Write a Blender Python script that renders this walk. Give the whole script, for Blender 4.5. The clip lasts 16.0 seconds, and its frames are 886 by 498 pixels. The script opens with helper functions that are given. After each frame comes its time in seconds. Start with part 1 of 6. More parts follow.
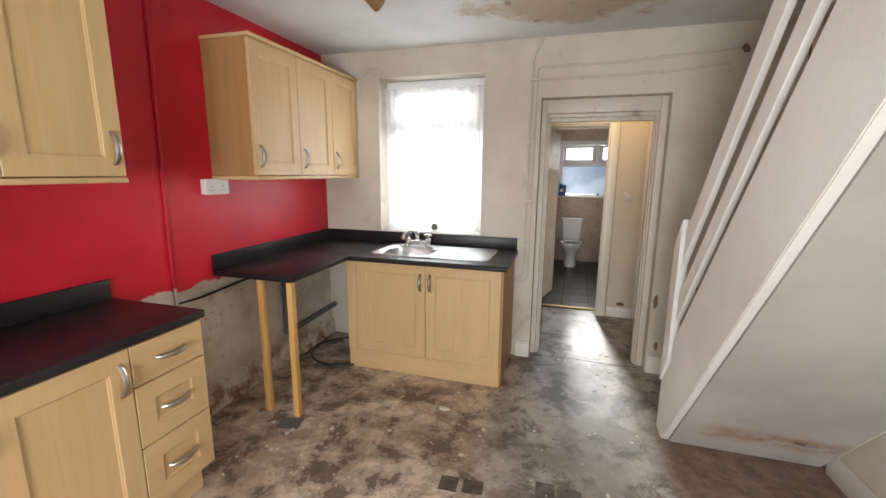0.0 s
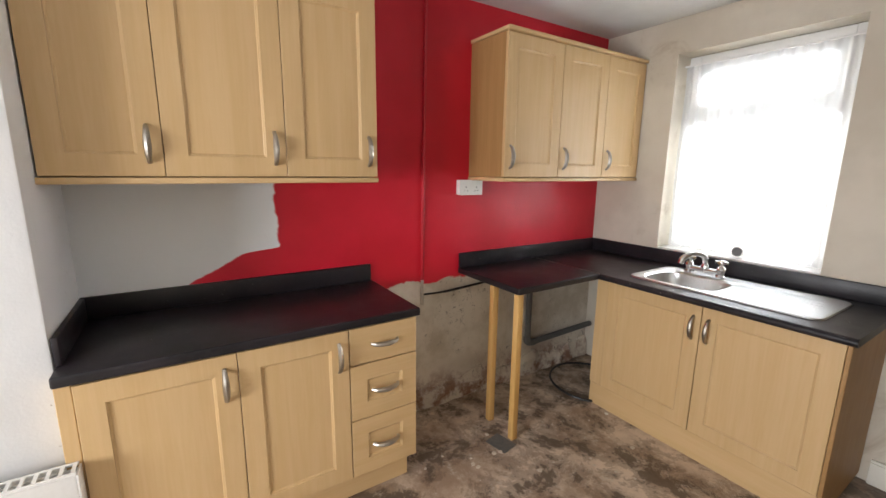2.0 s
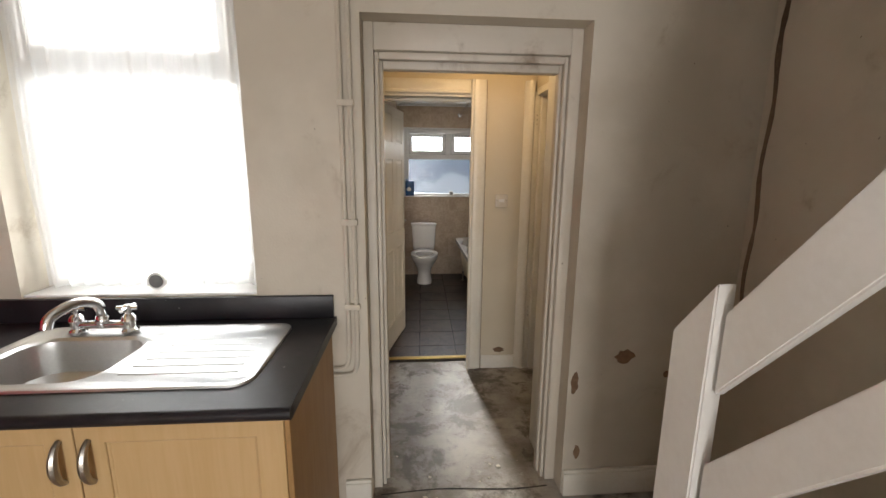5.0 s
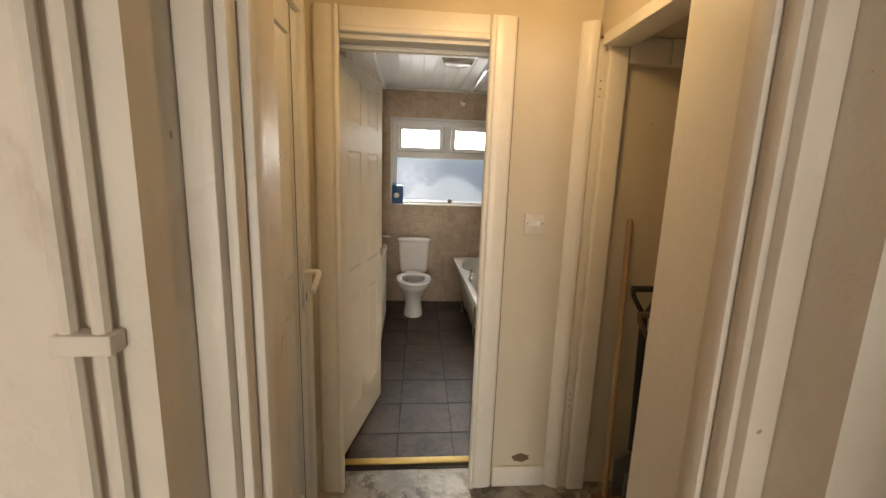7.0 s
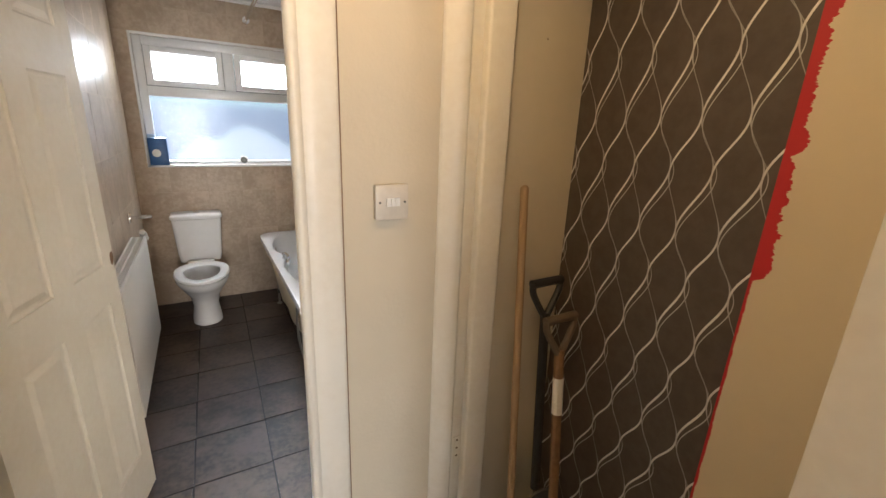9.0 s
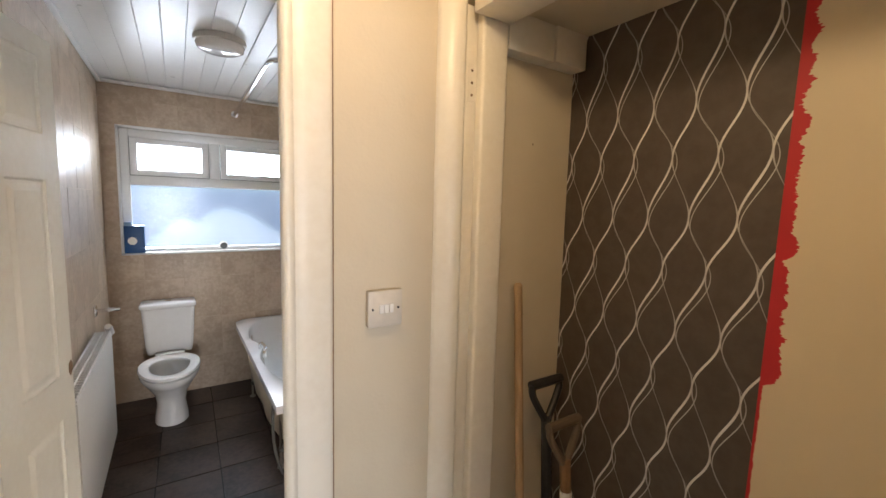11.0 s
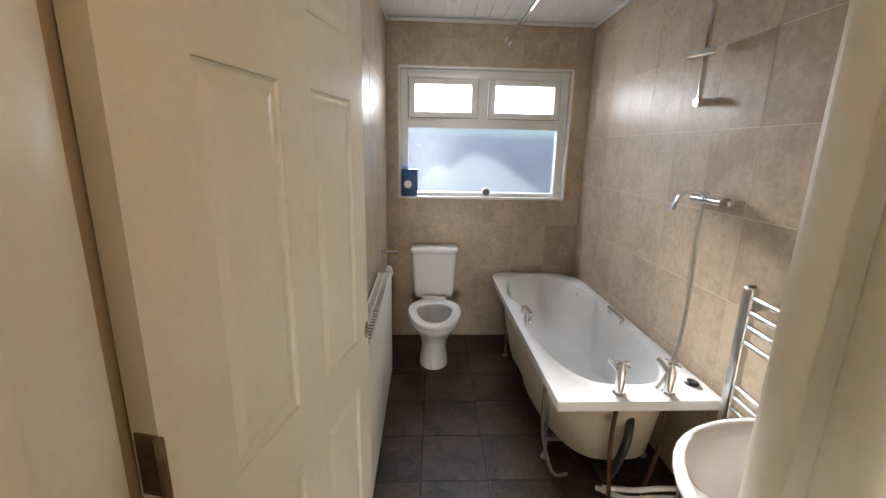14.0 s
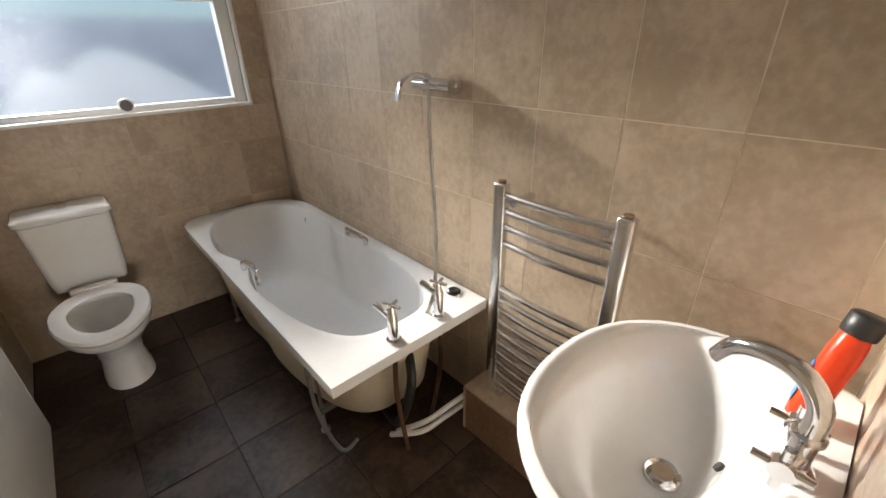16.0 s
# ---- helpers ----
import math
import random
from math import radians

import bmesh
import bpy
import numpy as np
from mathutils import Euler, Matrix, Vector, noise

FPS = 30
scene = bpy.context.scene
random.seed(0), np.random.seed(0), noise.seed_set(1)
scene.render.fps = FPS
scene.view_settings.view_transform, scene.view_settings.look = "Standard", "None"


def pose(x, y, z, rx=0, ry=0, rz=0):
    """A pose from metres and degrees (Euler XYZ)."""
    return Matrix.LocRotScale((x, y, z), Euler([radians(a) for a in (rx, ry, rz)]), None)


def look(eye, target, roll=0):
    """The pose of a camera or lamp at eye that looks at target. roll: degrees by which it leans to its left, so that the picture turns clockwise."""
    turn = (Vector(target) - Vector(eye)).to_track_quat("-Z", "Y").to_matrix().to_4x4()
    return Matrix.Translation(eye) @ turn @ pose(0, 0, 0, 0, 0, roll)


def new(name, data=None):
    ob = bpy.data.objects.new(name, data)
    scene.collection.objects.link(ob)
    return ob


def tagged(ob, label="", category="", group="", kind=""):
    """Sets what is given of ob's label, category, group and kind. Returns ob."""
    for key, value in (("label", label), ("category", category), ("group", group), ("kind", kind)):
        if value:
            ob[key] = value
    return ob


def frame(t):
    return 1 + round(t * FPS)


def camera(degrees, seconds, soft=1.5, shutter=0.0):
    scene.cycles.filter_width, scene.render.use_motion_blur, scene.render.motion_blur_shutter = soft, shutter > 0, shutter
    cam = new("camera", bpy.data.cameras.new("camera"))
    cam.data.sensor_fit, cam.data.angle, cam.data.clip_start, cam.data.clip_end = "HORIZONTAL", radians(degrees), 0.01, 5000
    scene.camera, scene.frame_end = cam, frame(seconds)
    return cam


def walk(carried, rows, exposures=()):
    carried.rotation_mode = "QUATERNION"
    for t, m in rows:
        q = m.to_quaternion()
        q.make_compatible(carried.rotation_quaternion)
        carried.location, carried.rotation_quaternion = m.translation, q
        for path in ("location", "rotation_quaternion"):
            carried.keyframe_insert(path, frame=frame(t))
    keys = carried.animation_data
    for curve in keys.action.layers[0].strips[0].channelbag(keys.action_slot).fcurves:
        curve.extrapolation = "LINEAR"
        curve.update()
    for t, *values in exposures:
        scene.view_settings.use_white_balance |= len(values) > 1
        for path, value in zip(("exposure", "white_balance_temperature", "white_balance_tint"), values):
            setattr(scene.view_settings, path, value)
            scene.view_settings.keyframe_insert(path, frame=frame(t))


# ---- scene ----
cam = camera(94.3, 16.0)
PATH = [
    (0, (2.17, 1.574, 1.515), (1.614, 3.459, 1.148), 0.5),
    (0.5, (2.162, 1.635, 1.502), (1.4, 3.446, 1.128), 0.4),
    (1, (2.117, 1.819, 1.498), (1.066, 3.482, 1.135), 0.5),
    (1.5, (2.096, 1.957, 1.515), (0.701, 3.347, 1.161), 0.9),
    (2, (2.211, 2.076, 1.522), (0.558, 3.136, 1.144), 0.7),
    (2.5, (2.221, 2.163, 1.521), (0.623, 3.289, 1.097), 0.7),
    (3, (2.204, 2.331, 1.496), (0.877, 3.77, 1.087), -0.0),
    (3.5, (2.112, 2.52, 1.518), (1.239, 4.275, 1.12), -0.3),
    (4, (2.074, 2.701, 1.518), (1.683, 4.622, 1.121), -0.3),
    (4.5, (2.113, 2.957, 1.503), (2.07, 4.917, 1.108), 0.0),
    (5, (2.144, 3.23, 1.513), (2.292, 5.187, 1.127), 0.5),
    (5.2, (2.144, 3.36, 1.501), (2.34, 5.314, 1.122), 0.6),
    (7.3, (2.248, 4.581, 1.495), (2.414, 6.54, 1.125), 2.0),
    (7.5, (2.246, 4.687, 1.5), (2.419, 6.642, 1.114), 2.0),
    (8, (2.275, 4.891, 1.481), (2.542, 6.828, 1.061), 2.0),
    (8.5, (2.337, 5.081, 1.48), (2.858, 6.953, 1.008), 2.1),
    (9, (2.377, 5.191, 1.465), (3.353, 6.847, 0.911), 2.2),
    (9.2, (2.386, 5.216, 1.448), (3.512, 6.77, 0.883), 2.2),
    (11.3, (2.361, 5.255, 1.54), (3.403, 6.954, 1.38), 2.5),
    (11.5, (2.358, 5.25, 1.536), (3.23, 7.04, 1.344), 2.1),
    (12, (2.365, 5.23, 1.518), (2.806, 7.16, 1.232), 1.2),
    (12.5, (2.341, 5.283, 1.493), (2.506, 7.244, 1.133), 1.1),
    (13, (2.276, 5.468, 1.5), (2.341, 7.425, 1.094), 1.5),
    (13.5, (2.231, 5.655, 1.493), (2.296, 7.605, 1.054), 1.7),
    (14, (2.226, 5.903, 1.475), (2.317, 7.845, 1.007), 1.2),
    (14.5, (2.263, 6.121, 1.499), (2.524, 8.04, 0.998), 0.7),
    (15, (2.301, 6.299, 1.488), (2.93, 8.111, 0.92), 0.1),
    (15.5, (2.353, 6.396, 1.471), (3.341, 7.982, 0.758), -0.6),
    (16, (2.402, 6.412, 1.424), (3.602, 7.735, 0.525), -1.0),
]
EXPOSURES = [(0, -0.28, 6200, 10), (3, -0.32, 6250, 10), (4, -0.35, 6450, 10), (5, -0.52, 6500, 10), (7.3, 0.0, 7200, 10), (8.5, 0.35, 6500, 10), (9, 0.4, 6100, 10), (11.5, 0.32, 5800, 10),
             (12.5, 0.22, 5850, 10), (14, 0.15, 6250, 10), (14.5, 0.05, 6250, 10), (15.5, -0.05, 6250, 10), (16, -0.05, 6600, 10)]
walk(cam, [(t, look(eye, target, roll)) for t, eye, target, roll in PATH], EXPOSURES)

# ---- world, sky and the daylight in the openings ----
world = bpy.data.worlds.new("sky")
scene.world = world
world.use_nodes = True
wt = world.node_tree
sky = wt.nodes.new("ShaderNodeTexSky")
sky.sky_type, sky.sun_disc = "NISHITA", False
sky.sun_elevation, sky.sun_rotation = radians(38), radians(200)
wt.nodes["Background"].inputs["Strength"].default_value = 0.12
wt.links.new(sky.outputs["Color"], wt.nodes["Background"].inputs["Color"])
sun = new("sun", bpy.data.lights.new("sun", "SUN"))
sun.data.energy, sun.data.angle, sun.data.color = 2.0, radians(2), (1.0, 0.95, 0.88)
sun.matrix_basis = look((0, 0, 0), (0.25, 0.72, -0.64))


def area(name, eye, target, sx, sy, watts, color=(1, 1, 1)):
    lamp = bpy.data.lights.new(name, "AREA")
    lamp.shape, lamp.size, lamp.size_y, lamp.energy, lamp.color = "RECTANGLE", sx, sy, watts, color
    ob = new(name, lamp)
    ob.matrix_basis = look(eye, target)
    return ob


area("kitchen_window_daylight", (1.07, 5.25, 1.65), (1.07, 4.0, 1.45), 0.9, 1.26, 26, (0.95, 0.98, 1.0))
area("bathroom_window_daylight", (2.65, 9.22, 1.84), (2.65, 8.0, 1.5), 1.1, 0.26, 12.5, (0.95, 0.98, 1.0))
# far area lamp added in place of low sun through the bathroom window
area("bathroom_sunbeam_lamp", (0.4, 30.0, 8.6), (2.9, 8.0, 1.3), 2.4, 3.4, 26000, (1.0, 0.96, 0.885))
# added fill lamp behind the start of the walk, its source unseen
area("front_fill_lamp", (2.0, -0.80, 1.2), (1.45, 2.6, 0.75), 1.2, 0.9, 132, (1.0, 0.985, 0.975))
bulb = new("hall_bulb_light", bpy.data.lights.new("hall_bulb_light", "POINT"))
bulb.data.energy, bulb.data.color, bulb.data.shadow_soft_size = 8.5, (1.0, 0.68, 0.35), 0.05
bulb.location = (2.60, 5.55, 2.15)


# ---- materials ----
class Net:
    """A small helper round one node material."""

    def __init__(self, name, rough=0.6, metal=0.0):
        self.m = bpy.data.materials.new(name)
        self.m.use_nodes = True
        self.t = self.m.node_tree
        self.b = self.t.nodes["Principled BSDF"]
        self.b.inputs["Roughness"].default_value = rough
        self.b.inputs["Metallic"].default_value = metal
        self.co = self.t.nodes.new("ShaderNodeTexCoord").outputs["Object"]

    def put(self, sock, v):
        if isinstance(v, bpy.types.NodeSocket):
            self.t.links.new(v, sock)
        elif isinstance(v, tuple) and len(v) == 3 and sock.type == "RGBA":
            sock.default_value = (*v, 1)
        else:
            sock.default_value = v

    def math(self, op, a, b=0.0, clamp=False):
        n = self.t.nodes.new("ShaderNodeMath")
        n.operation, n.use_clamp = op, clamp
        self.put(n.inputs[0], a), self.put(n.inputs[1], b)
        return n.outputs[0]

    def scale(self, xyz, co=None):
        n = self.t.nodes.new("ShaderNodeMapping")
        self.put(n.inputs["Vector"], co or self.co)
        n.inputs["Scale"].default_value = xyz
        return n.outputs[0]

    def noise(self, scale, detail=4.0, rough=0.55, co=None, dist=0.0):
        n = self.t.nodes.new("ShaderNodeTexNoise")
        self.put(n.inputs["Vector"], co or self.co)
        n.inputs["Scale"].default_value, n.inputs["Detail"].default_value = scale, detail
        n.inputs["Roughness"].default_value, n.inputs["Distortion"].default_value = rough, dist
        return n.outputs["Fac"]

    def step(self, v, lo, hi):
        n = self.t.nodes.new("ShaderNodeMapRange")
        n.interpolation_type = "SMOOTHSTEP"
        self.put(n.inputs["Value"], v)
        self.put(n.inputs["From Min"], lo), self.put(n.inputs["From Max"], hi)
        return n.outputs[0]

    def mix(self, fac, a, b):
        n = self.t.nodes.new("ShaderNodeMix")
        n.data_type = "RGBA"
        self.put(n.inputs[0], fac), self.put(n.inputs[6], a), self.put(n.inputs[7], b)
        return n.outputs[2]

    def xyz(self, co=None):
        n = self.t.nodes.new("ShaderNodeSeparateXYZ")
        self.put(n.inputs[0], co or self.co)
        return n.outputs

    def rand(self):
        return self.t.nodes.new("ShaderNodeObjectInfo").outputs["Random"]

    def color(self, c):
        self.put(self.b.inputs["Base Color"], c)
        return self

    def rough(self, r):
        self.put(self.b.inputs["Roughness"], r)
        return self

    def bump(self, h, strength=0.2, dist=0.01):
        n = self.t.nodes.new("ShaderNodeBump")
        n.inputs["Strength"].default_value, n.inputs["Distance"].default_value = strength, dist
        self.put(n.inputs["Height"], h)
        self.t.links.new(n.outputs[0], self.b.inputs["Normal"])
        return self


def plain(name, a, b, rough=0.5, metal=0.0, big=2.0, fine=60.0, bump=0.05, coat=0.0):
    """A surface between the colours a and b, mottled at two scales."""
    n = Net(name, rough, metal)
    v = n.math("ADD", n.math("MULTIPLY", n.noise(big), 0.7), n.math("MULTIPLY", n.noise(fine, 2), 0.3))
    n.color(n.mix(n.step(v, 0.35, 0.65), a, b))
    n.rough(n.math("ADD", rough - 0.06, n.math("MULTIPLY", n.noise(big * 4), 0.12)))
    if bump:
        n.bump(n.noise(fine, 3), bump, 0.003)
    n.b.inputs["Coat Weight"].default_value = coat
    return n.m


def wood_mat(name, a, b, axis=2, rough=0.42):
    n = Net(name, rough)
    s = [26.0, 26.0, 26.0]
    s[axis] = 1.6
    grain = n.noise(1.0, 5, 0.6, n.scale(tuple(s)), 0.6)
    s2 = [120.0, 120.0, 120.0]
    s2[axis] = 5.0
    fine = n.noise(1.0, 3, 0.6, n.scale(tuple(s2)))
    v = n.math("ADD", n.math("MULTIPLY", grain, 0.65), n.math("MULTIPLY", fine, 0.35))
    n.color(n.mix(n.step(v, 0.32, 0.68), a, b))
    n.bump(fine, 0.04, 0.002)
    n.rough(n.math("ADD", rough - 0.08, n.math("MULTIPLY", n.noise(7.0), 0.16)))
    return n.m


def red_wall_mat():
    n = Net("red_paint_over_plaster", 0.35)
    x, y, z = n.xyz()[:3]
    edge = n.math("ADD", 0.84, n.math("MULTIPLY", n.math("SUBTRACT", n.noise(5.0, 5), 0.5), 0.14))
    above = n.step(z, edge, n.math("ADD", edge, 0.012))
    red = n.mix(n.step(n.noise(2.2, 5), 0.35, 0.7), (0.54, 0.006, 0.022), (0.64, 0.010, 0.032))
    # the stripped plaster under the paint, stained and mouldy
    plaster = n.mix(n.step(n.noise(3.5, 6, 0.65), 0.36, 0.62), (0.58, 0.52, 0.42), (0.78, 0.73, 0.64))
    damp = n.math("MULTIPLY", n.step(n.noise(24.0, 7, 0.78, None, 1.0), 0.53, 0.68), n.step(n.noise(2.6, 4, 0.6), 0.49, 0.60))
    plaster = n.mix(damp, plaster, (0.10, 0.085, 0.07))
    low = n.math("MULTIPLY", n.math("SUBTRACT", 1.0, n.step(z, 0.05, 0.34)), n.step(n.noise(7.0, 5, 0.7), 0.40, 0.62))
    plaster = n.mix(low, plaster, (0.24, 0.13, 0.085))
    # an unpainted white patch behind the worktop
    wob = n.math("MULTIPLY", n.math("SUBTRACT", n.noise(9.0, 4), 0.5), 0.09)
    slope = n.math("ADD", 2.46, n.math("MULTIPLY", n.math("MINIMUM", n.math("SUBTRACT", z, 1.13), 0.0), 1.8))
    slope = n.math("SUBTRACT", slope, n.math("MULTIPLY", n.math("SUBTRACT", 1.0, n.step(z, 1.115, 1.14)), 0.15))
    patch = n.math("SUBTRACT", 1.0, n.step(y, n.math("ADD", slope, wob), n.math("ADD", n.math("ADD", slope, wob), 0.015)))
    patch = n.math("MULTIPLY", patch, n.math("SUBTRACT", 1.0, n.step(z, 1.47, 1.48)))
    c = n.mix(patch, red, (0.78, 0.79, 0.80))
    n.color(n.mix(above, plaster, c))
    gloss = n.math("ADD", 0.34, n.math("MULTIPLY", n.noise(3.0, 3), 0.14))
    gloss = n.math("ADD", gloss, n.math("MULTIPLY", n.math("SUBTRACT", 1.0, above), 0.5))
    n.rough(gloss)
    n.bump(n.math("ADD", n.math("MULTIPLY", n.noise(90.0, 3), 0.3), n.noise(4.0, 4)), 0.25, 0.012)
    return n.m


def white_wall_mat(name, a, b, dirt=(0.30, 0.22, 0.14), amount=0.5, rough=0.7):
    n = Net(name, rough)
    base = n.mix(n.step(n.noise(1.3, 5, 0.6), 0.35, 0.65), a, b)
    spot = n.math("MULTIPLY", n.step(n.noise(3.1, 6, 0.7, None, 0.6), 0.56, 0.78), amount)
    base = n.mix(spot, base, dirt)
    nick = n.step(n.noise(34.0, 2, 0.5), 0.76, 0.79)
    n.color(n.mix(n.math("MULTIPLY", nick, 0.8), base, (0.22, 0.17, 0.12)))
    n.bump(n.math("ADD", n.math("MULTIPLY", n.noise(110.0, 3), 0.25), n.noise(5.0, 4)), 0.22, 0.012)
    return n.m


def soffit_mat():
    n = Net("white_soffit_with_rust_stain", 0.6)
    x, y, z = n.xyz()[:3]
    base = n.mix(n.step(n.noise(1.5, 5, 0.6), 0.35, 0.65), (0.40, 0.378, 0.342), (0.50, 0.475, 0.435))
    level = n.math("ADD", 0.20, n.math("MULTIPLY", n.math("SUBTRACT", n.noise(4.0, 5, 0.7, n.scale((1.0, 0.0, 0.3))), 0.5), 0.10))
    off = n.math("ABSOLUTE", n.math("SUBTRACT", z, level))
    wide = n.math("SUBTRACT", 1.0, n.step(off, 0.01, 0.11))
    stain = n.math("MULTIPLY", wide, n.step(n.noise(7.0, 6, 0.7, n.scale((1.0, 0.6, 2.0))), 0.34, 0.62))
    stain = n.math("MULTIPLY", stain, n.step(x, 2.84, 3.02))
    base = n.mix(n.math("MULTIPLY", stain, 0.85), base, (0.33, 0.19, 0.075))
    core = n.math("MULTIPLY", n.math("SUBTRACT", 1.0, n.step(off, 0.0, 0.035)), n.step(n.noise(12.0, 5, 0.7), 0.48, 0.62))
    base = n.mix(n.math("MULTIPLY", n.math("MULTIPLY", core, n.step(x, 3.1, 3.3)), 0.8), base, (0.11, 0.045, 0.015))
    n.color(base)
    n.bump(n.math("ADD", n.math("MULTIPLY", n.noise(110.0, 3), 0.25), n.noise(4.0, 4)), 0.2, 0.012)
    return n.m


def ceiling_mat():
    n = Net("kitchen_ceiling_paint", 0.75)
    x, y, z = n.xyz()[:3]
    base = n.mix(n.step(n.noise(1.6, 5), 0.35, 0.65), (0.66, 0.66, 0.65), (0.76, 0.76, 0.75))
    dx = n.math("MULTIPLY", n.math("SUBTRACT", x, 2.15), 0.9)
    dy = n.math("MULTIPLY", n.math("SUBTRACT", y, 4.25), 1.5)
    r = n.math("SQRT", n.math("ADD", n.math("MULTIPLY", dx, dx), n.math("MULTIPLY", dy, dy)))
    r = n.math("ADD", r, n.math("MULTIPLY", n.math("SUBTRACT", n.noise(3.2, 6, 0.7), 0.5), 1.3))
    base = n.mix(n.math("MULTIPLY", n.math("SUBTRACT", 1.0, n.step(r, 0.35, 0.62)), 0.75), base, (0.48, 0.36, 0.20))
    flake = n.math("MULTIPLY", n.step(n.noise(8.0, 5, 0.7), 0.60, 0.63), n.math("SUBTRACT", 1.0, n.step(r, 0.5, 0.6)))
    n.color(n.mix(flake, base, (0.34, 0.27, 0.18)))
    n.bump(n.noise(4.0, 5), 0.3, 0.02)
    return n.m


def floor_mat():
    n = Net("bare_concrete_floor", 0.6)
    x, y, z = n.xyz()[:3]
    warm = n.mix(n.step(n.noise(2.4, 7, 0.7), 0.36, 0.62), (0.36, 0.26, 0.18), (0.72, 0.60, 0.475))
    blot = n.step(n.noise(4.6, 7, 0.72, None, 0.25), 0.485, 0.57)
    warm = n.mix(n.math("MULTIPLY", blot, 0.85), warm, (0.085, 0.054, 0.034))
    rim = n.math("MULTIPLY", n.step(n.noise(4.6, 7, 0.72, None, 0.25), 0.44, 0.49), n.math("SUBTRACT", 1.0, n.step(n.noise(4.6, 7, 0.72, None, 0.25), 0.49, 0.54)))
    warm = n.mix(n.math("MULTIPLY", rim, 0.45), warm, (0.16, 0.10, 0.06))
    pale = n.step(n.noise(10.0, 7, 0.75), 0.57, 0.66)
    warm = n.mix(n.math("MULTIPLY", pale, 0.65), warm, (0.62, 0.55, 0.46))
    swirl = n.math("ABSOLUTE", n.math("SUBTRACT", n.noise(2.6, 6, 0.7, None, 1.8), 0.5))
    swirl = n.math("MULTIPLY", n.math("SUBTRACT", 1.0, n.step(swirl, 0.006, 0.03)), n.step(n.noise(5.0, 5, 0.7), 0.42, 0.56))
    warm = n.mix(n.math("MULTIPLY", swirl, 0.3), warm, (0.66, 0.57, 0.46))
    grey = n.mix(n.step(n.noise(1.8, 7, 0.7), 0.38, 0.62), (0.20, 0.175, 0.145), (0.44, 0.405, 0.36))
    grey = n.mix(n.math("MULTIPLY", n.step(n.noise(6.0, 7, 0.75, None, 0.4), 0.53, 0.64), 0.75), grey, (0.06, 0.045, 0.032))
    grey = n.mix(n.math("MULTIPLY", n.step(n.noise(2.9, 7, 0.72, None, 0.3), 0.48, 0.60), 0.8), grey, (0.06, 0.043, 0.03))
    grey = n.mix(n.math("MULTIPLY", n.step(n.noise(14.0, 6, 0.75), 0.60, 0.68), 0.5), grey, (0.55, 0.52, 0.47))
    zone = n.step(n.math("ADD", x, n.math("MULTIPLY", n.math("SUBTRACT", n.noise(2.0, 4), 0.5), 0.7)), 1.70, 2.0)
    c = n.mix(zone, warm, grey)
    # mottled darker brown over the staircase's footprint
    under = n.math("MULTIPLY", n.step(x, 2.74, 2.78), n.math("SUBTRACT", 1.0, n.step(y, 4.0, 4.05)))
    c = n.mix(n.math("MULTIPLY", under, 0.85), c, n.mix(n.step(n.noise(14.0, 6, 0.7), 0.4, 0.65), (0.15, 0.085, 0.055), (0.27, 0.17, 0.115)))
    speck = n.step(n.noise(75.0, 2, 0.5), 0.74, 0.78)
    n.color(n.mix(n.math("MULTIPLY", speck, 0.7), c, (0.72, 0.68, 0.62)))
    n.rough(n.math("ADD", n.math("MULTIPLY", n.noise(6.0, 5), 0.4), n.math("SUBTRACT", 0.34, n.math("MULTIPLY", zone, 0.10))))
    n.bump(n.math("ADD", n.noise(6.0, 6, 0.7), n.math("MULTIPLY", n.noise(70.0, 4), 0.3)), 0.4, 0.008)
    return n.m


def worktop_mat():
    n = Net("black_laminate_worktop", 0.38)
    base = n.mix(n.step(n.noise(4.0, 5, 0.6), 0.35, 0.65), (0.012, 0.011, 0.013), (0.024, 0.019, 0.023))
    dust = n.math("MULTIPLY", n.step(n.noise(7.0, 6, 0.75), 0.55, 0.75), 0.25)
    base = n.mix(dust, base, (0.07, 0.06, 0.062))
    chip = n.math("MULTIPLY", n.step(n.noise(85.0, 2, 0.5), 0.73, 0.77), n.step(n.noise(3.0, 2), 0.45, 0.6))
    n.color(n.mix(n.math("MULTIPLY", chip, 0.8), base, (0.32, 0.31, 0.30)))
    n.rough(n.math("ADD", 0.26, n.math("MULTIPLY", n.noise(6.0, 5, 0.7), 0.25)))
    n.b.inputs["Specular IOR Level"].default_value = 0.35
    n.bump(n.noise(160.0, 2), 0.08, 0.002)
    return n.m


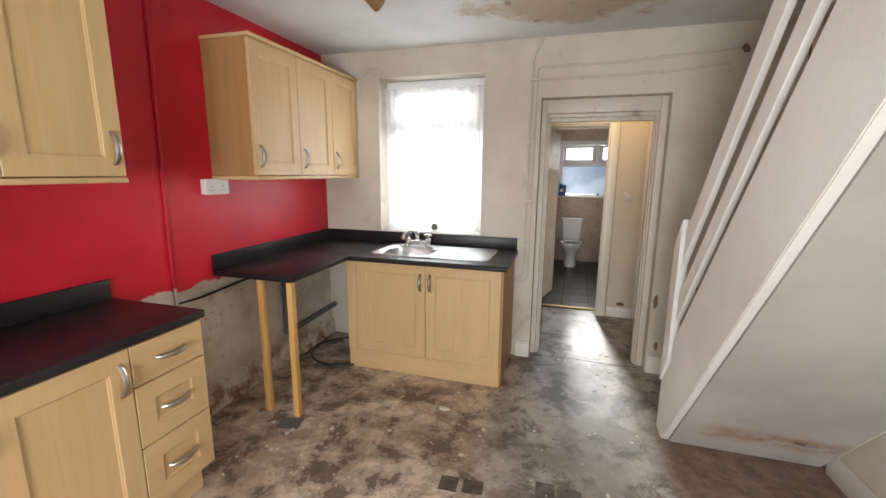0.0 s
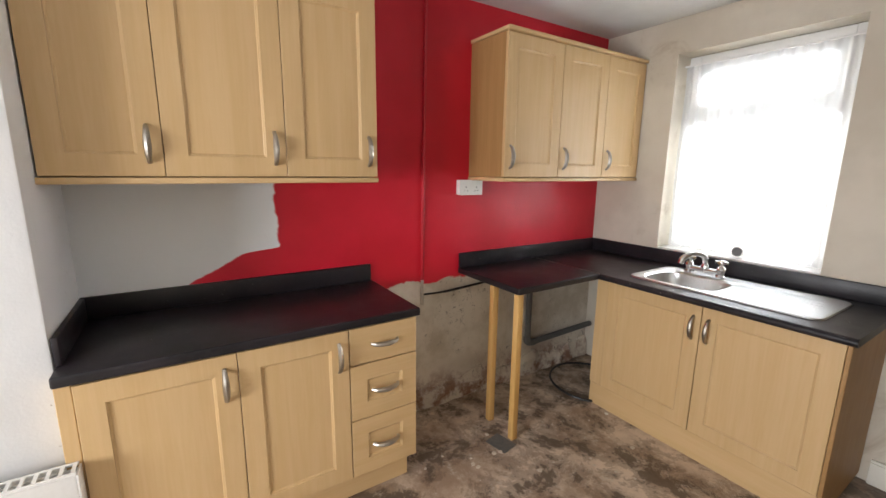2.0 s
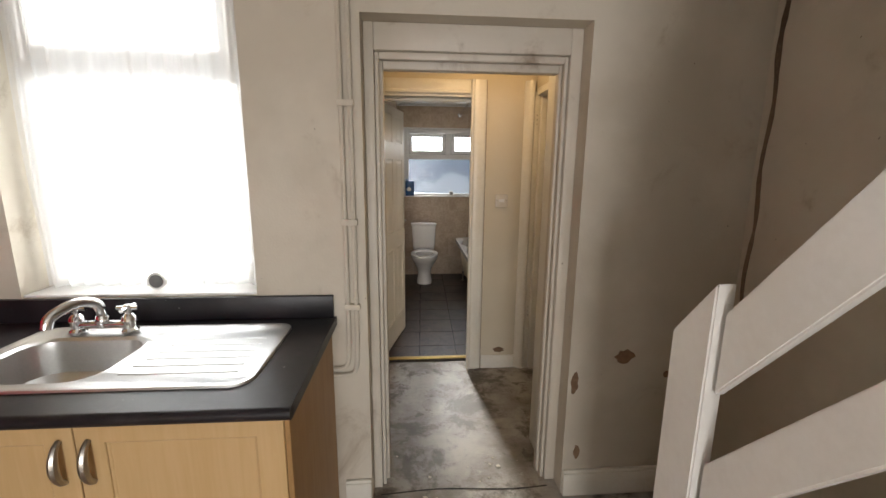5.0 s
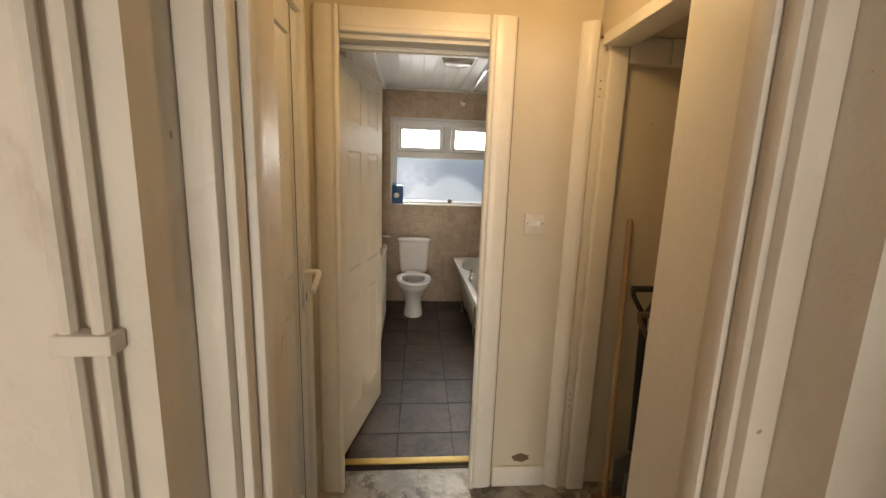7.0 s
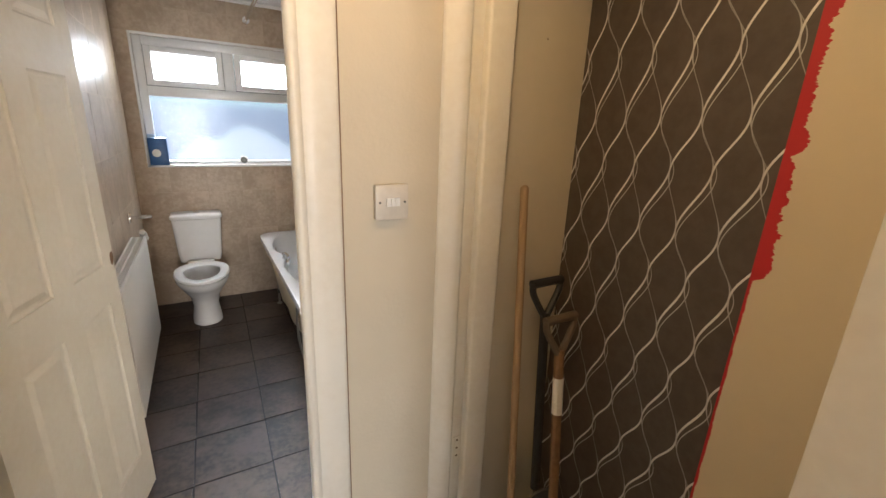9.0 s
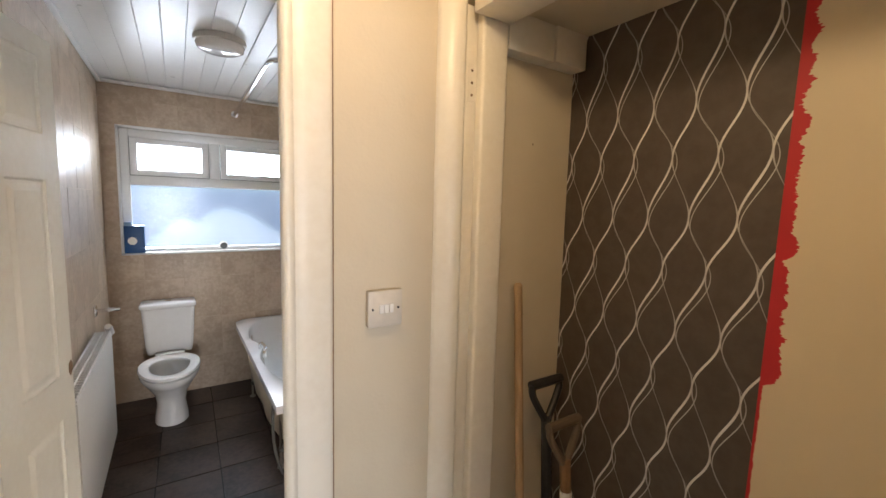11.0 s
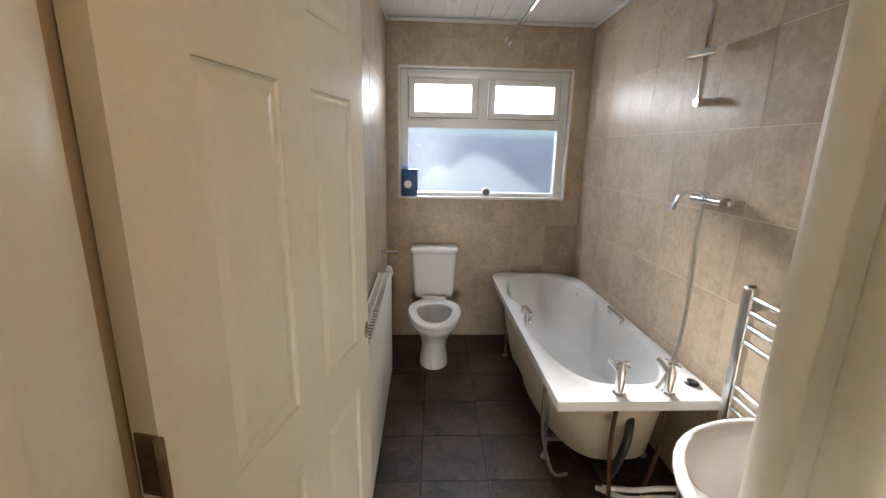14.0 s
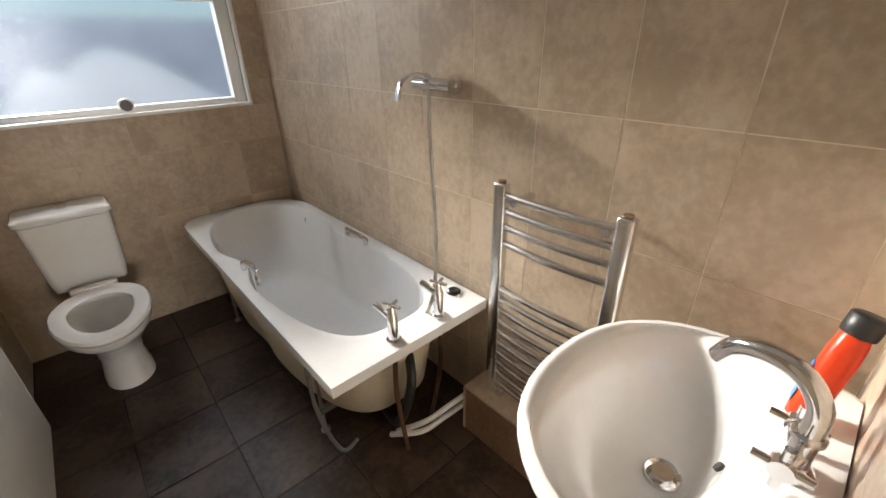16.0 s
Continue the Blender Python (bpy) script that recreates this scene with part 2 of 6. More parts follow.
def tile_mat(name, a, b, rough, seed_shift=40.0, bump=0.03):
    n = Net(name, rough)
    co = n.t.nodes.new("ShaderNodeVectorMath")
    co.operation = "ADD"
    n.put(co.inputs[0], n.co)
    comb = n.t.nodes.new("ShaderNodeCombineXYZ")
    r = n.math("MULTIPLY", n.rand(), seed_shift)
    for k in range(3):
        n.put(comb.inputs[k], r)
    n.put(co.inputs[1], comb.outputs[0])
    p = co.outputs[0]
    v = n.math("ADD", n.math("MULTIPLY", n.noise(5.0, 6, 0.65, p), 0.75), n.math("MULTIPLY", n.noise(40.0, 3, 0.5, p), 0.25))
    v = n.math("ADD", v, n.math("MULTIPLY", n.math("SUBTRACT", n.rand(), 0.5), 0.10))
    n.color(n.mix(n.step(v, 0.34, 0.66), a, b))
    n.rough(n.math("ADD", rough - 0.07, n.math("MULTIPLY", n.noise(9.0, 4, 0.6, p), 0.16)))
    n.bump(n.noise(7.0, 4, 0.5, p), bump, 0.01)
    return n.m


def wallpaper_mat():
    n = Net("dark_wallpaper_with_silver_waves", 0.5)
    x, y, z = n.xyz()[:3]
    period, length = 0.104, 0.28
    sway = n.math("MULTIPLY", n.math("SINE", n.math("MULTIPLY", z, 2 * math.pi / 0.9)), 0.006)
    lines = None
    for k, (sign, shift, amp, ph, bold) in enumerate(((1, 0.0065, 0.0265, -1.3, 1.0), (-1, 0.0585, 0.025, -1.2, 0.95), (1, 0.0150, 0.030, -0.95, 0.2))):
        ang = n.math("ADD", n.math("MULTIPLY", z, 2 * math.pi / length), ph)
        bend = n.math("ADD", n.math("SINE", ang), n.math("MULTIPLY", n.math("SINE", n.math("MULTIPLY", ang, 2.0)), 0.05))
        wave = n.math("ADD", n.math("MULTIPLY", bend, amp * sign), sway)
        u = n.math("DIVIDE", n.math("ADD", n.math("SUBTRACT", y, wave), 10 + shift), period)
        d = n.math("MULTIPLY", n.math("ABSOLUTE", n.math("SUBTRACT", n.math("FRACT", u), 0.5)), period)
        bold_here = n.math("MULTIPLY", n.math("ADD", 1.0, n.math("SINE", n.math("ADD", ang, -sign * math.pi / 2))), 0.5)
        wid = n.math("ADD", 0.0004, n.math("MULTIPLY", bold_here, 0.0021 * bold))
        line = n.math("SUBTRACT", 1.0, n.step(d, wid, n.math("ADD", wid, 0.0011)))
        line = n.math("MULTIPLY", line, n.math("ADD", 0.32, n.math("MULTIPLY", bold_here, 0.25 + 0.43 * bold)))
        lines = line if lines is None else n.math("MAXIMUM", lines, line)
    paper = n.mix(n.step(n.noise(30.0, 3), 0.3, 0.7), (0.080, 0.060, 0.047), (0.100, 0.077, 0.060))
    paper = n.mix(n.math("MULTIPLY", lines, 0.95), paper, (0.86, 0.84, 0.80))
    # the torn edge: red paint in dabs, then cream paint
    rag = n.math("MULTIPLY", n.math("SUBTRACT", n.noise(22.0, 4, 0.7, n.scale((0.01, 0.35, 1.0))), 0.5), 0.07)
    rag = n.math("MULTIPLY", rag, n.math("ADD", 0.15, n.step(z, 1.14, 1.24)))
    lean = n.math("ADD", 5.594, n.math("MULTIPLY", n.math("SUBTRACT", z, 1.1), -0.012))
    to_red = n.math("SUBTRACT", 1.0, n.step(y, lean, n.math("ADD", lean, 0.002)))
    band = n.math("ADD", 0.007, n.math("MULTIPLY", n.step(z, 1.165, 1.185), n.math("SUBTRACT", 0.024, n.math("MULTIPLY", n.step(z, 1.2, 2.0), 0.012))))
    cut = n.math("ADD", n.math("SUBTRACT", lean, band), rag)
    to_cream = n.math("SUBTRACT", 1.0, n.step(y, cut, n.math("ADD", cut, 0.003)))
    cream = n.mix(n.noise(3.0, 4), (0.66, 0.55, 0.37), (0.74, 0.63, 0.45))
    c = n.mix(to_red, paper, (0.50, 0.015, 0.02))
    n.color(n.mix(n.math("MULTIPLY", to_cream, to_red), c, cream))
    n.put(n.b.inputs["Metallic"], n.math("MULTIPLY", n.math("MULTIPLY", lines, 0.2), n.math("SUBTRACT", 1.0, to_red)))
    n.bump(n.noise(160.0, 2), 0.1, 0.002)
    return n.m


def glass_mat(name, rough, tint=(0.95, 0.98, 1.0)):
    n = Net(name, rough)
    n.color(tint)
    n.b.inputs["Transmission Weight"].default_value = 1.0
    n.b.inputs["IOR"].default_value = 1.3
    if rough > 0.1:
        n.bump(n.noise(60.0, 3), 0.15, 0.004)
    return n.m


def net_curtain_mat():
    m = bpy.data.materials.new("white_net_curtain")
    m.use_nodes = True
    t = m.node_tree
    t.nodes.remove(t.nodes["Principled BSDF"])
    dif, tra, cle = (t.nodes.new(k) for k in ("ShaderNodeBsdfDiffuse", "ShaderNodeBsdfTranslucent", "ShaderNodeBsdfTransparent"))
    dif.inputs[0].default_value = tra.inputs[0].default_value = (0.92, 0.92, 0.92, 1)
    a, b = t.nodes.new("ShaderNodeMixShader"), t.nodes.new("ShaderNodeMixShader")
    a.inputs[0].default_value, b.inputs[0].default_value = 0.6, 0.30
    t.links.new(dif.outputs[0], a.inputs[1]), t.links.new(tra.outputs[0], a.inputs[2])
    t.links.new(a.outputs[0], b.inputs[1]), t.links.new(cle.outputs[0], b.inputs[2])
    t.links.new(b.outputs[0], t.nodes["Material Output"].inputs[0])
    return m


M_RED = red_wall_mat()
M_WALL = white_wall_mat("dirty_white_plaster", (0.56, 0.505, 0.415), (0.68, 0.625, 0.53), (0.32, 0.235, 0.15), 0.6)
M_SOFFIT = soffit_mat()
M_HALL = white_wall_mat("magnolia_hall_paint", (0.58, 0.515, 0.395), (0.64, 0.575, 0.45), (0.35, 0.27, 0.18), 0.12, 0.6)
M_CLEAN = white_wall_mat("fresh_white_emulsion", (0.74, 0.745, 0.75), (0.80, 0.80, 0.80), (0.5, 0.48, 0.45), 0.15)
M_CEIL = ceiling_mat()
M_FLOOR = floor_mat()
M_GLOSS = plain("white_gloss_paint", (0.79, 0.765, 0.72), (0.85, 0.83, 0.79), 0.35, 0, 3.0, 50.0, 0.06)
M_CREAM = plain("aged_cream_gloss_paint", (0.74, 0.70, 0.61), (0.80, 0.77, 0.69), 0.35, 0, 3.0, 50.0, 0.06)
# white gloss darkened for the backlit doorway lining, with brown dirt streaks
M_LINING = white_wall_mat("shaded_streaked_white_gloss", (0.56, 0.50, 0.41), (0.68, 0.63, 0.55), (0.24, 0.16, 0.09), 0.75, 0.45)
M_UPVC = plain("white_upvc", (0.78, 0.78, 0.77), (0.83, 0.83, 0.82), 0.3, 0, 2.0, 40.0, 0.0)
M_BEECH = wood_mat("beech_foil_upright_grain", (0.59, 0.395, 0.185), (0.635, 0.44, 0.225), 2)
M_BEECH_Y = wood_mat("beech_foil_level_grain", (0.59, 0.395, 0.185), (0.635, 0.44, 0.225), 1)
M_BEECH_X = wood_mat("beech_foil_cross_grain", (0.59, 0.395, 0.185), (0.635, 0.44, 0.225), 0)
# darker copy of the beech: shade on the cabinet sides, put into the colour
M_BEECH_SHADED = wood_mat("beech_foil_shaded_sides", (0.35, 0.195, 0.070), (0.41, 0.24, 0.093), 2, 0.5)
M_PINE = wood_mat("raw_pine", (0.56, 0.32, 0.09), (0.68, 0.42, 0.15), 2, 0.6)
M_TOP = worktop_mat()
M_STEEL = plain("brushed_stainless_steel", (0.60, 0.60, 0.60), (0.68, 0.68, 0.67), 0.33, 1.0, 4.0, 120.0, 0.03)
M_NICKEL = plain("satin_nickel", (0.40, 0.37, 0.33), (0.48, 0.45, 0.40), 0.34, 1.0, 10.0, 100.0, 0.02)
M_CHROME = plain("chrome", (0.74, 0.74, 0.75), (0.80, 0.80, 0.81), 0.09, 1.0, 8.0, 60.0, 0.0)
M_BLACK = plain("black_plastic", (0.012, 0.012, 0.012), (0.03, 0.03, 0.03), 0.4)
M_GREY = plain("grey_waste_plastic", (0.10, 0.10, 0.10), (0.16, 0.16, 0.155), 0.5)
M_COPPER = plain("tarnished_copper_pipe", (0.10, 0.05, 0.03), (0.22, 0.11, 0.06), 0.5, 0.6)
M_CERAMIC = plain("white_glazed_ceramic", (0.80, 0.79, 0.77), (0.84, 0.83, 0.82), 0.12, 0, 2.0, 30.0, 0.0, 0.4)
M_ACRYLIC = plain("white_bath_acrylic", (0.80, 0.80, 0.80), (0.84, 0.84, 0.84), 0.16, 0, 2.0, 30.0, 0.0, 0.3)
M_FIBRE = plain("cream_fibreglass_underside", (0.56, 0.49, 0.36), (0.66, 0.59, 0.46), 0.6)
M_RAD = plain("white_radiator_enamel", (0.74, 0.72, 0.68), (0.80, 0.78, 0.75), 0.35)
M_SLOT = plain("dark_recess", (0.02, 0.02, 0.02), (0.04, 0.035, 0.03), 0.8)
M_FTILE = tile_mat("dark_brown_floor_tile", (0.026, 0.016, 0.011), (0.078, 0.050, 0.035), 0.33)
M_FTILE.node_tree.nodes["Principled BSDF"].inputs["Specular IOR Level"].default_value = 0.32
M_WTILE = tile_mat("beige_stone_effect_wall_tile", (0.41, 0.317, 0.228), (0.56, 0.45, 0.342), 0.33)
M_WTILE.node_tree.nodes["Principled BSDF"].inputs["Specular IOR Level"].default_value = 0.26
M_GROUT = plain("pale_wall_grout", (0.62, 0.53, 0.42), (0.70, 0.61, 0.50), 0.8)
M_GROUT_MATCHED = plain("tile_coloured_grout", (0.44, 0.345, 0.25), (0.53, 0.425, 0.32), 0.8)
M_FGROUT = plain("dark_floor_grout", (0.010, 0.008, 0.007), (0.026, 0.021, 0.018), 0.85)
M_PAPER = wallpaper_mat()
M_CLEAR = glass_mat("clear_window_glass", 0.02)
M_FROST = glass_mat("frosted_window_glass", 0.17, (0.60, 0.71, 0.85))
M_DIAMOND = glass_mat("pale_obscure_door_glass", 0.35, (0.95, 1.0, 1.0))
M_NET = net_curtain_mat()
M_SOCKET = plain("white_plastic_socket", (0.74, 0.73, 0.70), (0.80, 0.79, 0.77), 0.35)
M_BRICK = plain("rendered_yard_wall", (0.36, 0.38, 0.42), (0.46, 0.48, 0.52), 0.9)
M_GROUND = plain("yard_concrete", (0.20, 0.19, 0.18), (0.28, 0.27, 0.25), 0.9)
M_BLUE = plain("blue_printed_card", (0.01, 0.07, 0.22), (0.015, 0.10, 0.30), 0.4)
M_ORANGE = plain("orange_plastic_bottle", (0.70, 0.045, 0.008), (0.80, 0.06, 0.012), 0.3)
M_BRASS = plain("brass_strip", (0.55, 0.38, 0.12), (0.66, 0.47, 0.18), 0.35, 1.0)
M_BROWN = plain("brown_wooden_handle", (0.16, 0.085, 0.04), (0.26, 0.15, 0.07), 0.55)
M_BARE = plain("bare_brown_plaster", (0.16, 0.095, 0.055), (0.27, 0.17, 0.10), 0.85)


# ---- shape helpers ----
def box(bm, x0, x1, y0, y1, z0, z1):
    vs = [bm.verts.new((x, y, z)) for x in (x0, x1) for y in (y0, y1) for z in (z0, z1)]
    for f in ((0, 1, 3, 2), (4, 6, 7, 5), (0, 4, 5, 1), (2, 3, 7, 6), (0, 2, 6, 4), (1, 5, 7, 3)):
        bm.faces.new([vs[i] for i in f])
    return bm


def boxes(*dims, bevel=0.0, seg=2):
    bm = bmesh.new()
    for d in dims:
        box(bm, *d)
    if bevel:
        bmesh.ops.bevel(bm, geom=list(bm.edges), offset=bevel, segments=seg, affect="EDGES", profile=0.5)
    return bm


def prism(bm, pts, axis, a, b):
    """The polygon pts, in the two other axes in order, pulled along axis from a to b."""
    def at(p, v):
        q = list(p)
        q.insert(axis, v)
        return q
    lo = [bm.verts.new(at(p, a)) for p in pts]
    hi = [bm.verts.new(at(p, b)) for p in pts]
    bm.faces.new(lo), bm.faces.new(hi[::-1])
    for i in range(len(pts)):
        j = (i + 1) % len(pts)
        bm.faces.new((lo[i], hi[i], hi[j], lo[j]))
    return bm


def smooth_path(pts, n=6):
    pts = [Vector(p) for p in pts]
    full = [pts[0]] + pts + [pts[-1]]
    out = []
    for i in range(1, len(full) - 2):
        a, b, c, d = full[i - 1:i + 3]
        for k in range(n):
            t = k / n
            out.append(0.5 * ((2 * b) + (c - a) * t + (2 * a - 5 * b + 4 * c - d) * t * t + (3 * b - 3 * c + d - a) * t ** 3))
    return out + [pts[-1]]


def tube(bm, pts, r, seg=10, flat=1.0):
    """A round (or flattened) bar along the points."""
    pts = [Vector(p) for p in pts]
    up, rings = None, []
    for i, p in enumerate(pts):
        d = (pts[min(i + 1, len(pts) - 1)] - pts[max(i - 1, 0)]).normalized()
        if up is None:
            up = d.orthogonal().normalized()
            if abs(d.z) < 0.9:
                up = (Vector((0, 0, 1)) - d * d.z).normalized()
        up = (up - d * up.dot(d)).normalized()
        side = d.cross(up)
        rr = r[i] if isinstance(r, (list, tuple)) else r
        rings.append([bm.verts.new(p + (up * math.cos(a) * flat + side * math.sin(a)) * rr) for a in (2 * math.pi * k / seg for k in range(seg))])
    for a, b in zip(rings, rings[1:]):
        for k in range(seg):
            bm.faces.new((a[k], a[(k + 1) % seg], b[(k + 1) % seg], b[k]))
    bm.faces.new(rings[0][::-1]), bm.faces.new(rings[-1])
    return bm


def loft(bm, rings, cap0=True, cap1=True):
    """Skin between rings of points of the same count."""
    vs = [[bm.verts.new(p) for p in ring] for ring in rings]
    n = len(vs[0])
    for a, b in zip(vs, vs[1:]):
        for k in range(n):
            bm.faces.new((a[k], a[(k + 1) % n], b[(k + 1) % n], b[k]))
    if cap0:
        bm.faces.new(vs[0][::-1])
    if cap1:
        bm.faces.new(vs[-1])
    return bm


def lathe(bm, prof, cx, cy, seg=24, sx=1.0, sy=1.0):
    return loft(bm, [[(cx + r * sx * math.cos(a), cy + r * sy * math.sin(a), z) for a in (2 * math.pi * k / seg for k in range(seg))] for r, z in prof])


def part(name, bm, material, parent=None, label="", angle=35):
    bmesh.ops.recalc_face_normals(bm, faces=list(bm.faces))
    me = bpy.data.meshes.new(name)
    bm.to_mesh(me)
    bm.free()
    me.materials.append(material)
    for p in me.polygons:
        p.use_smooth = True
    me.set_sharp_from_angle(angle=radians(angle))
    ob = new(name, me)
    if parent is not None:
        ob.parent = parent
        if parent.type == "EMPTY":
            ob.matrix_parent_inverse = parent.matrix_basis.inverted()
    if label:
        ob["label"] = label
    return ob


def thing(name, base, label, category, group="", kind=""):
    ob = new(name)
    ob.empty_display_size = 0.1
    ob.matrix_basis = Matrix.Translation(base)
    return tagged(ob, label, category, group, kind)


def solid(name, bm, material, label, category, kind="structure", angle=35):
    return tagged(part(name, bm, material, None, "", angle), label, category, "", kind)


# ---- the large structure ----
KX0, KX1, KY0, KY1, KZ = 0.09, 3.57, -0.9, 4.88, 2.49
HYR = 5.287
HY = 5.33            # hall side of the thick kitchen wall
BY0, BY1 = 6.15, 6.30  # wall between hall and bathroom
BX0, BX1, BYB, BZ = 1.94, 3.415, 9.01, 2.35

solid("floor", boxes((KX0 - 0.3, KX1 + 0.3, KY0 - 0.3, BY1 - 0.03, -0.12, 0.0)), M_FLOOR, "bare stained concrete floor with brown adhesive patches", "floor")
solid("ground", boxes((-60, 60, -60, 70, -0.40, -0.13)), M_GROUND, "grey concrete yard outside the house", "ground")
solid("wall_west", boxes((KX0 - 0.25, KX0, 1.70, HY, 0, 2.6)), M_RED, "red painted wall with stripped damp plaster below", "wall")
solid("wall_chimney_breast", boxes((KX0 - 0.25, 0.575, KY0 - 0.25, 1.70, 0, 2.6), bevel=0.008), M_CLEAN, "white plastered chimney breast beside the units", "wall")
# the window wall with its two openings
solid("wall_north", boxes(
    (KX0, 0.625, KY1, HY, 0, 2.6), (0.625, 1.515, KY1, HY, 0, 1.0), (0.625, 1.515, KY1, HY, 2.275, 2.6),
    (1.515, 1.955, KY1, HY, 0, 2.6), (1.955, 2.838, KY1, HY, 2.068, 2.6), (2.838, KX1 + 0.25, KY1, HYR, 0, 2.6)),
    M_WALL, "dirty white plaster wall round window and doorway", "wall")
solid("wall_east", boxes((KX1, KX1 + 0.25, KY0 - 0.25, KY1, 0, 2.6)), M_WALL, "dirty white plaster wall beside the stairs", "wall")
# unseen closing wall; its opening is made up to let the fill lamp in
solid("wall_south", boxes((0.575, 0.9, KY0 - 0.25, KY0, 0, 2.6), (2.7, KX1, KY0 - 0.25, KY0, 0, 2.6), (0.9, 2.7, KY0 - 0.25, KY0, 0, 0.72), (0.9, 2.7, KY0 - 0.25, KY0, 2.28, 2.6)),
      M_WALL, "plain unseen white wall with an opening added for fill light", "wall")
solid("ceiling", boxes((KX0 - 0.25, KX1 + 0.25, KY0 - 0.25, HY, KZ, KZ + 0.15)), M_CEIL, "white kitchen ceiling with brown water stains", "ceiling")

# hall
solid("wall_hall_west", boxes((1.70, 1.83, HY, 5.19, 0, 2.5), (1.70, 1.83, 6.11, BY1, 0, 2.5), (1.70, 1.83, HY, 6.11, 2.1, 2.5)), M_HALL, "cream wall round the back door", "wall")
solid("wall_hall_north", boxes((1.83, 1.872, BY0, BY1, 0, 2.5), (2.634, 3.415, BY0, BY1, 0, 2.5), (1.872, 2.634, BY0, BY1, 2.02, 2.5)), M_HALL, "cream painted wall with bathroom doorway", "wall")
solid("wall_closet_east", boxes((3.415, 3.55, HYR, BY1, 0, 2.5)), M_PAPER, "dark wallpaper with silver waves and torn edge", "wall")
solid("ceiling_hall", boxes((1.70, 3.10, HY, BY1, 2.36, 2.5), (2.838, 3.10, HYR, HY, 2.36, 2.5)), M_HALL, "cream hall ceiling", "ceiling")
solid("ceiling_closet", boxes((3.102, 3.415, HYR, BY0, 2.046, 2.5)), M_HALL, "low cream closet ceiling", "ceiling")

# bathroom shell; tiles lie on it
solid("floor_bathroom", boxes((BX0 - 0.1, BX1 + 0.1, BY1 - 0.03, BYB + 0.1, -0.12, 0.004)), M_FGROUT, "dark grout under the bathroom floor tiles", "floor")
solid("wall_bathroom_west", boxes((BX0 - 0.13, BX0 - 0.075, BY1, 6.47, 0, 2.5), (BX0 - 0.13, BX0, 6.47, BYB + 0.3, 0, 2.5)), M_GROUT, "tiled bathroom wall beside the radiator", "wall")
solid("wall_bathroom_east", boxes((BX1, BX1 + 0.13, BY1, BYB + 0.3, 0, 2.5)), M_GROUT, "tiled bathroom wall above the bath", "wall")
solid("wall_bathroom_north", boxes((BX0, 2.045, BYB, BYB + 0.3, 0, 2.5), (3.27, BX1, BYB, BYB + 0.3, 0, 2.5), (2.045, 3.27, BYB, BYB + 0.3, 0, 1.13), (2.045, 3.27, BYB, BYB + 0.3, 2.035, 2.5)), M_GROUT_MATCHED, "tiled bathroom wall round the window", "wall")


def cladding():
    """White ceiling boards with open v-joints, one mesh."""
    bm = boxes((BX0 - 0.1, BX1 + 0.1, BY1, BYB + 0.1, BZ + 0.0055, BZ + 0.12))
    x = BX0 + 0.002
    while x < BX1:
        x1 = min(x + 0.1, BX1)
        prism(bm, [(x, BZ + 0.005), (x + 0.003, BZ), (x1 - 0.003, BZ), (x1 - 0.0005, BZ + 0.005)], 1, BY1 + 0.002, BYB - 0.002)
        x += 0.1
    return bm


solid("ceiling_bathroom", cladding(), M_UPVC, "white plastic clad bathroom ceiling", "ceiling")
solid("trim_ceiling_bathroom", boxes((BX0 + 0.006, BX0 + 0.03, BY1, BYB, BZ - 0.025, BZ - 0.003), (BX1 - 0.03, BX1 - 0.006, BY1, BYB, BZ - 0.025, BZ - 0.003), (BX0 + 0.031, BX1 - 0.031, BYB - 0.03, BYB - 0.006, BZ - 0.025, BZ - 0.003), bevel=0.004), M_UPVC, "white plastic ceiling trim", "trim")

# outside, seen blurred through frosted glass
solid("yard_wall", boxes((-3, 1.55, 9.5, 9.7, -0.2, 1.6), (-2, 7, 13.2, 13.45, -0.2, 1.75)), M_BRICK, "grey rendered yard wall", "wall")


# made-up pale shape that gives the whitish blur in the frosted pane
ot = thing("pale_backdrop", (3.1, 12.9, -0.13), "pale gable-shaped cutout added outside the frosted pane", "shed")
part("pale_cutout", prism(bmesh.new(), [(1.7, -0.13), (4.5, -0.13), (4.5, 0.5), (4.0, 0.88), (3.6, 1.16), (3.3, 1.34), (3.05, 1.42), (2.85, 1.36), (2.65, 1.18), (2.4, 1.24), (2.2, 1.05), (1.7, 0.6)], 1, 12.4, 12.6), plain("white_render", (0.74, 0.74, 0.73), (0.80, 0.80, 0.79), 0.9), ot)

# ---- doorway, skirting, stairs ----
def frame_of(x0, x1, y0, y1, z, w, bevel=0.004):
    """Two jambs and a head round an opening, w thick, inside it."""
    return boxes((x0, x0 + w, y0, y1, 0, z), (x1 - w, x1, y0, y1, 0, z), (x0 + w, x1 - w, y0, y1, z - w, z), bevel=bevel)


kd = thing("doorway_kitchen", (2.385, 5.1, 0), "white painted doorway lining with beaded stops", "doorway", kind="structure")
part("lining", boxes((1.956, 1.996, 4.968, 5.075, 0, 2.067), (2.788, 2.837, 4.968, 5.075, 0, 2.067), (1.996, 2.788, 4.968, 5.075, 1.965, 2.067), bevel=0.005), M_LINING, kd)
# left reveal takes the shade-darkened gloss, right one the plain cream
part("reveal", boxes((1.956, 1.968, 5.0755, HY - 0.002, 0, 2.067), (1.968, 2.802, 5.0755, HY - 0.002, 2.05, 2.067), bevel=0.003), M_LINING, kd)
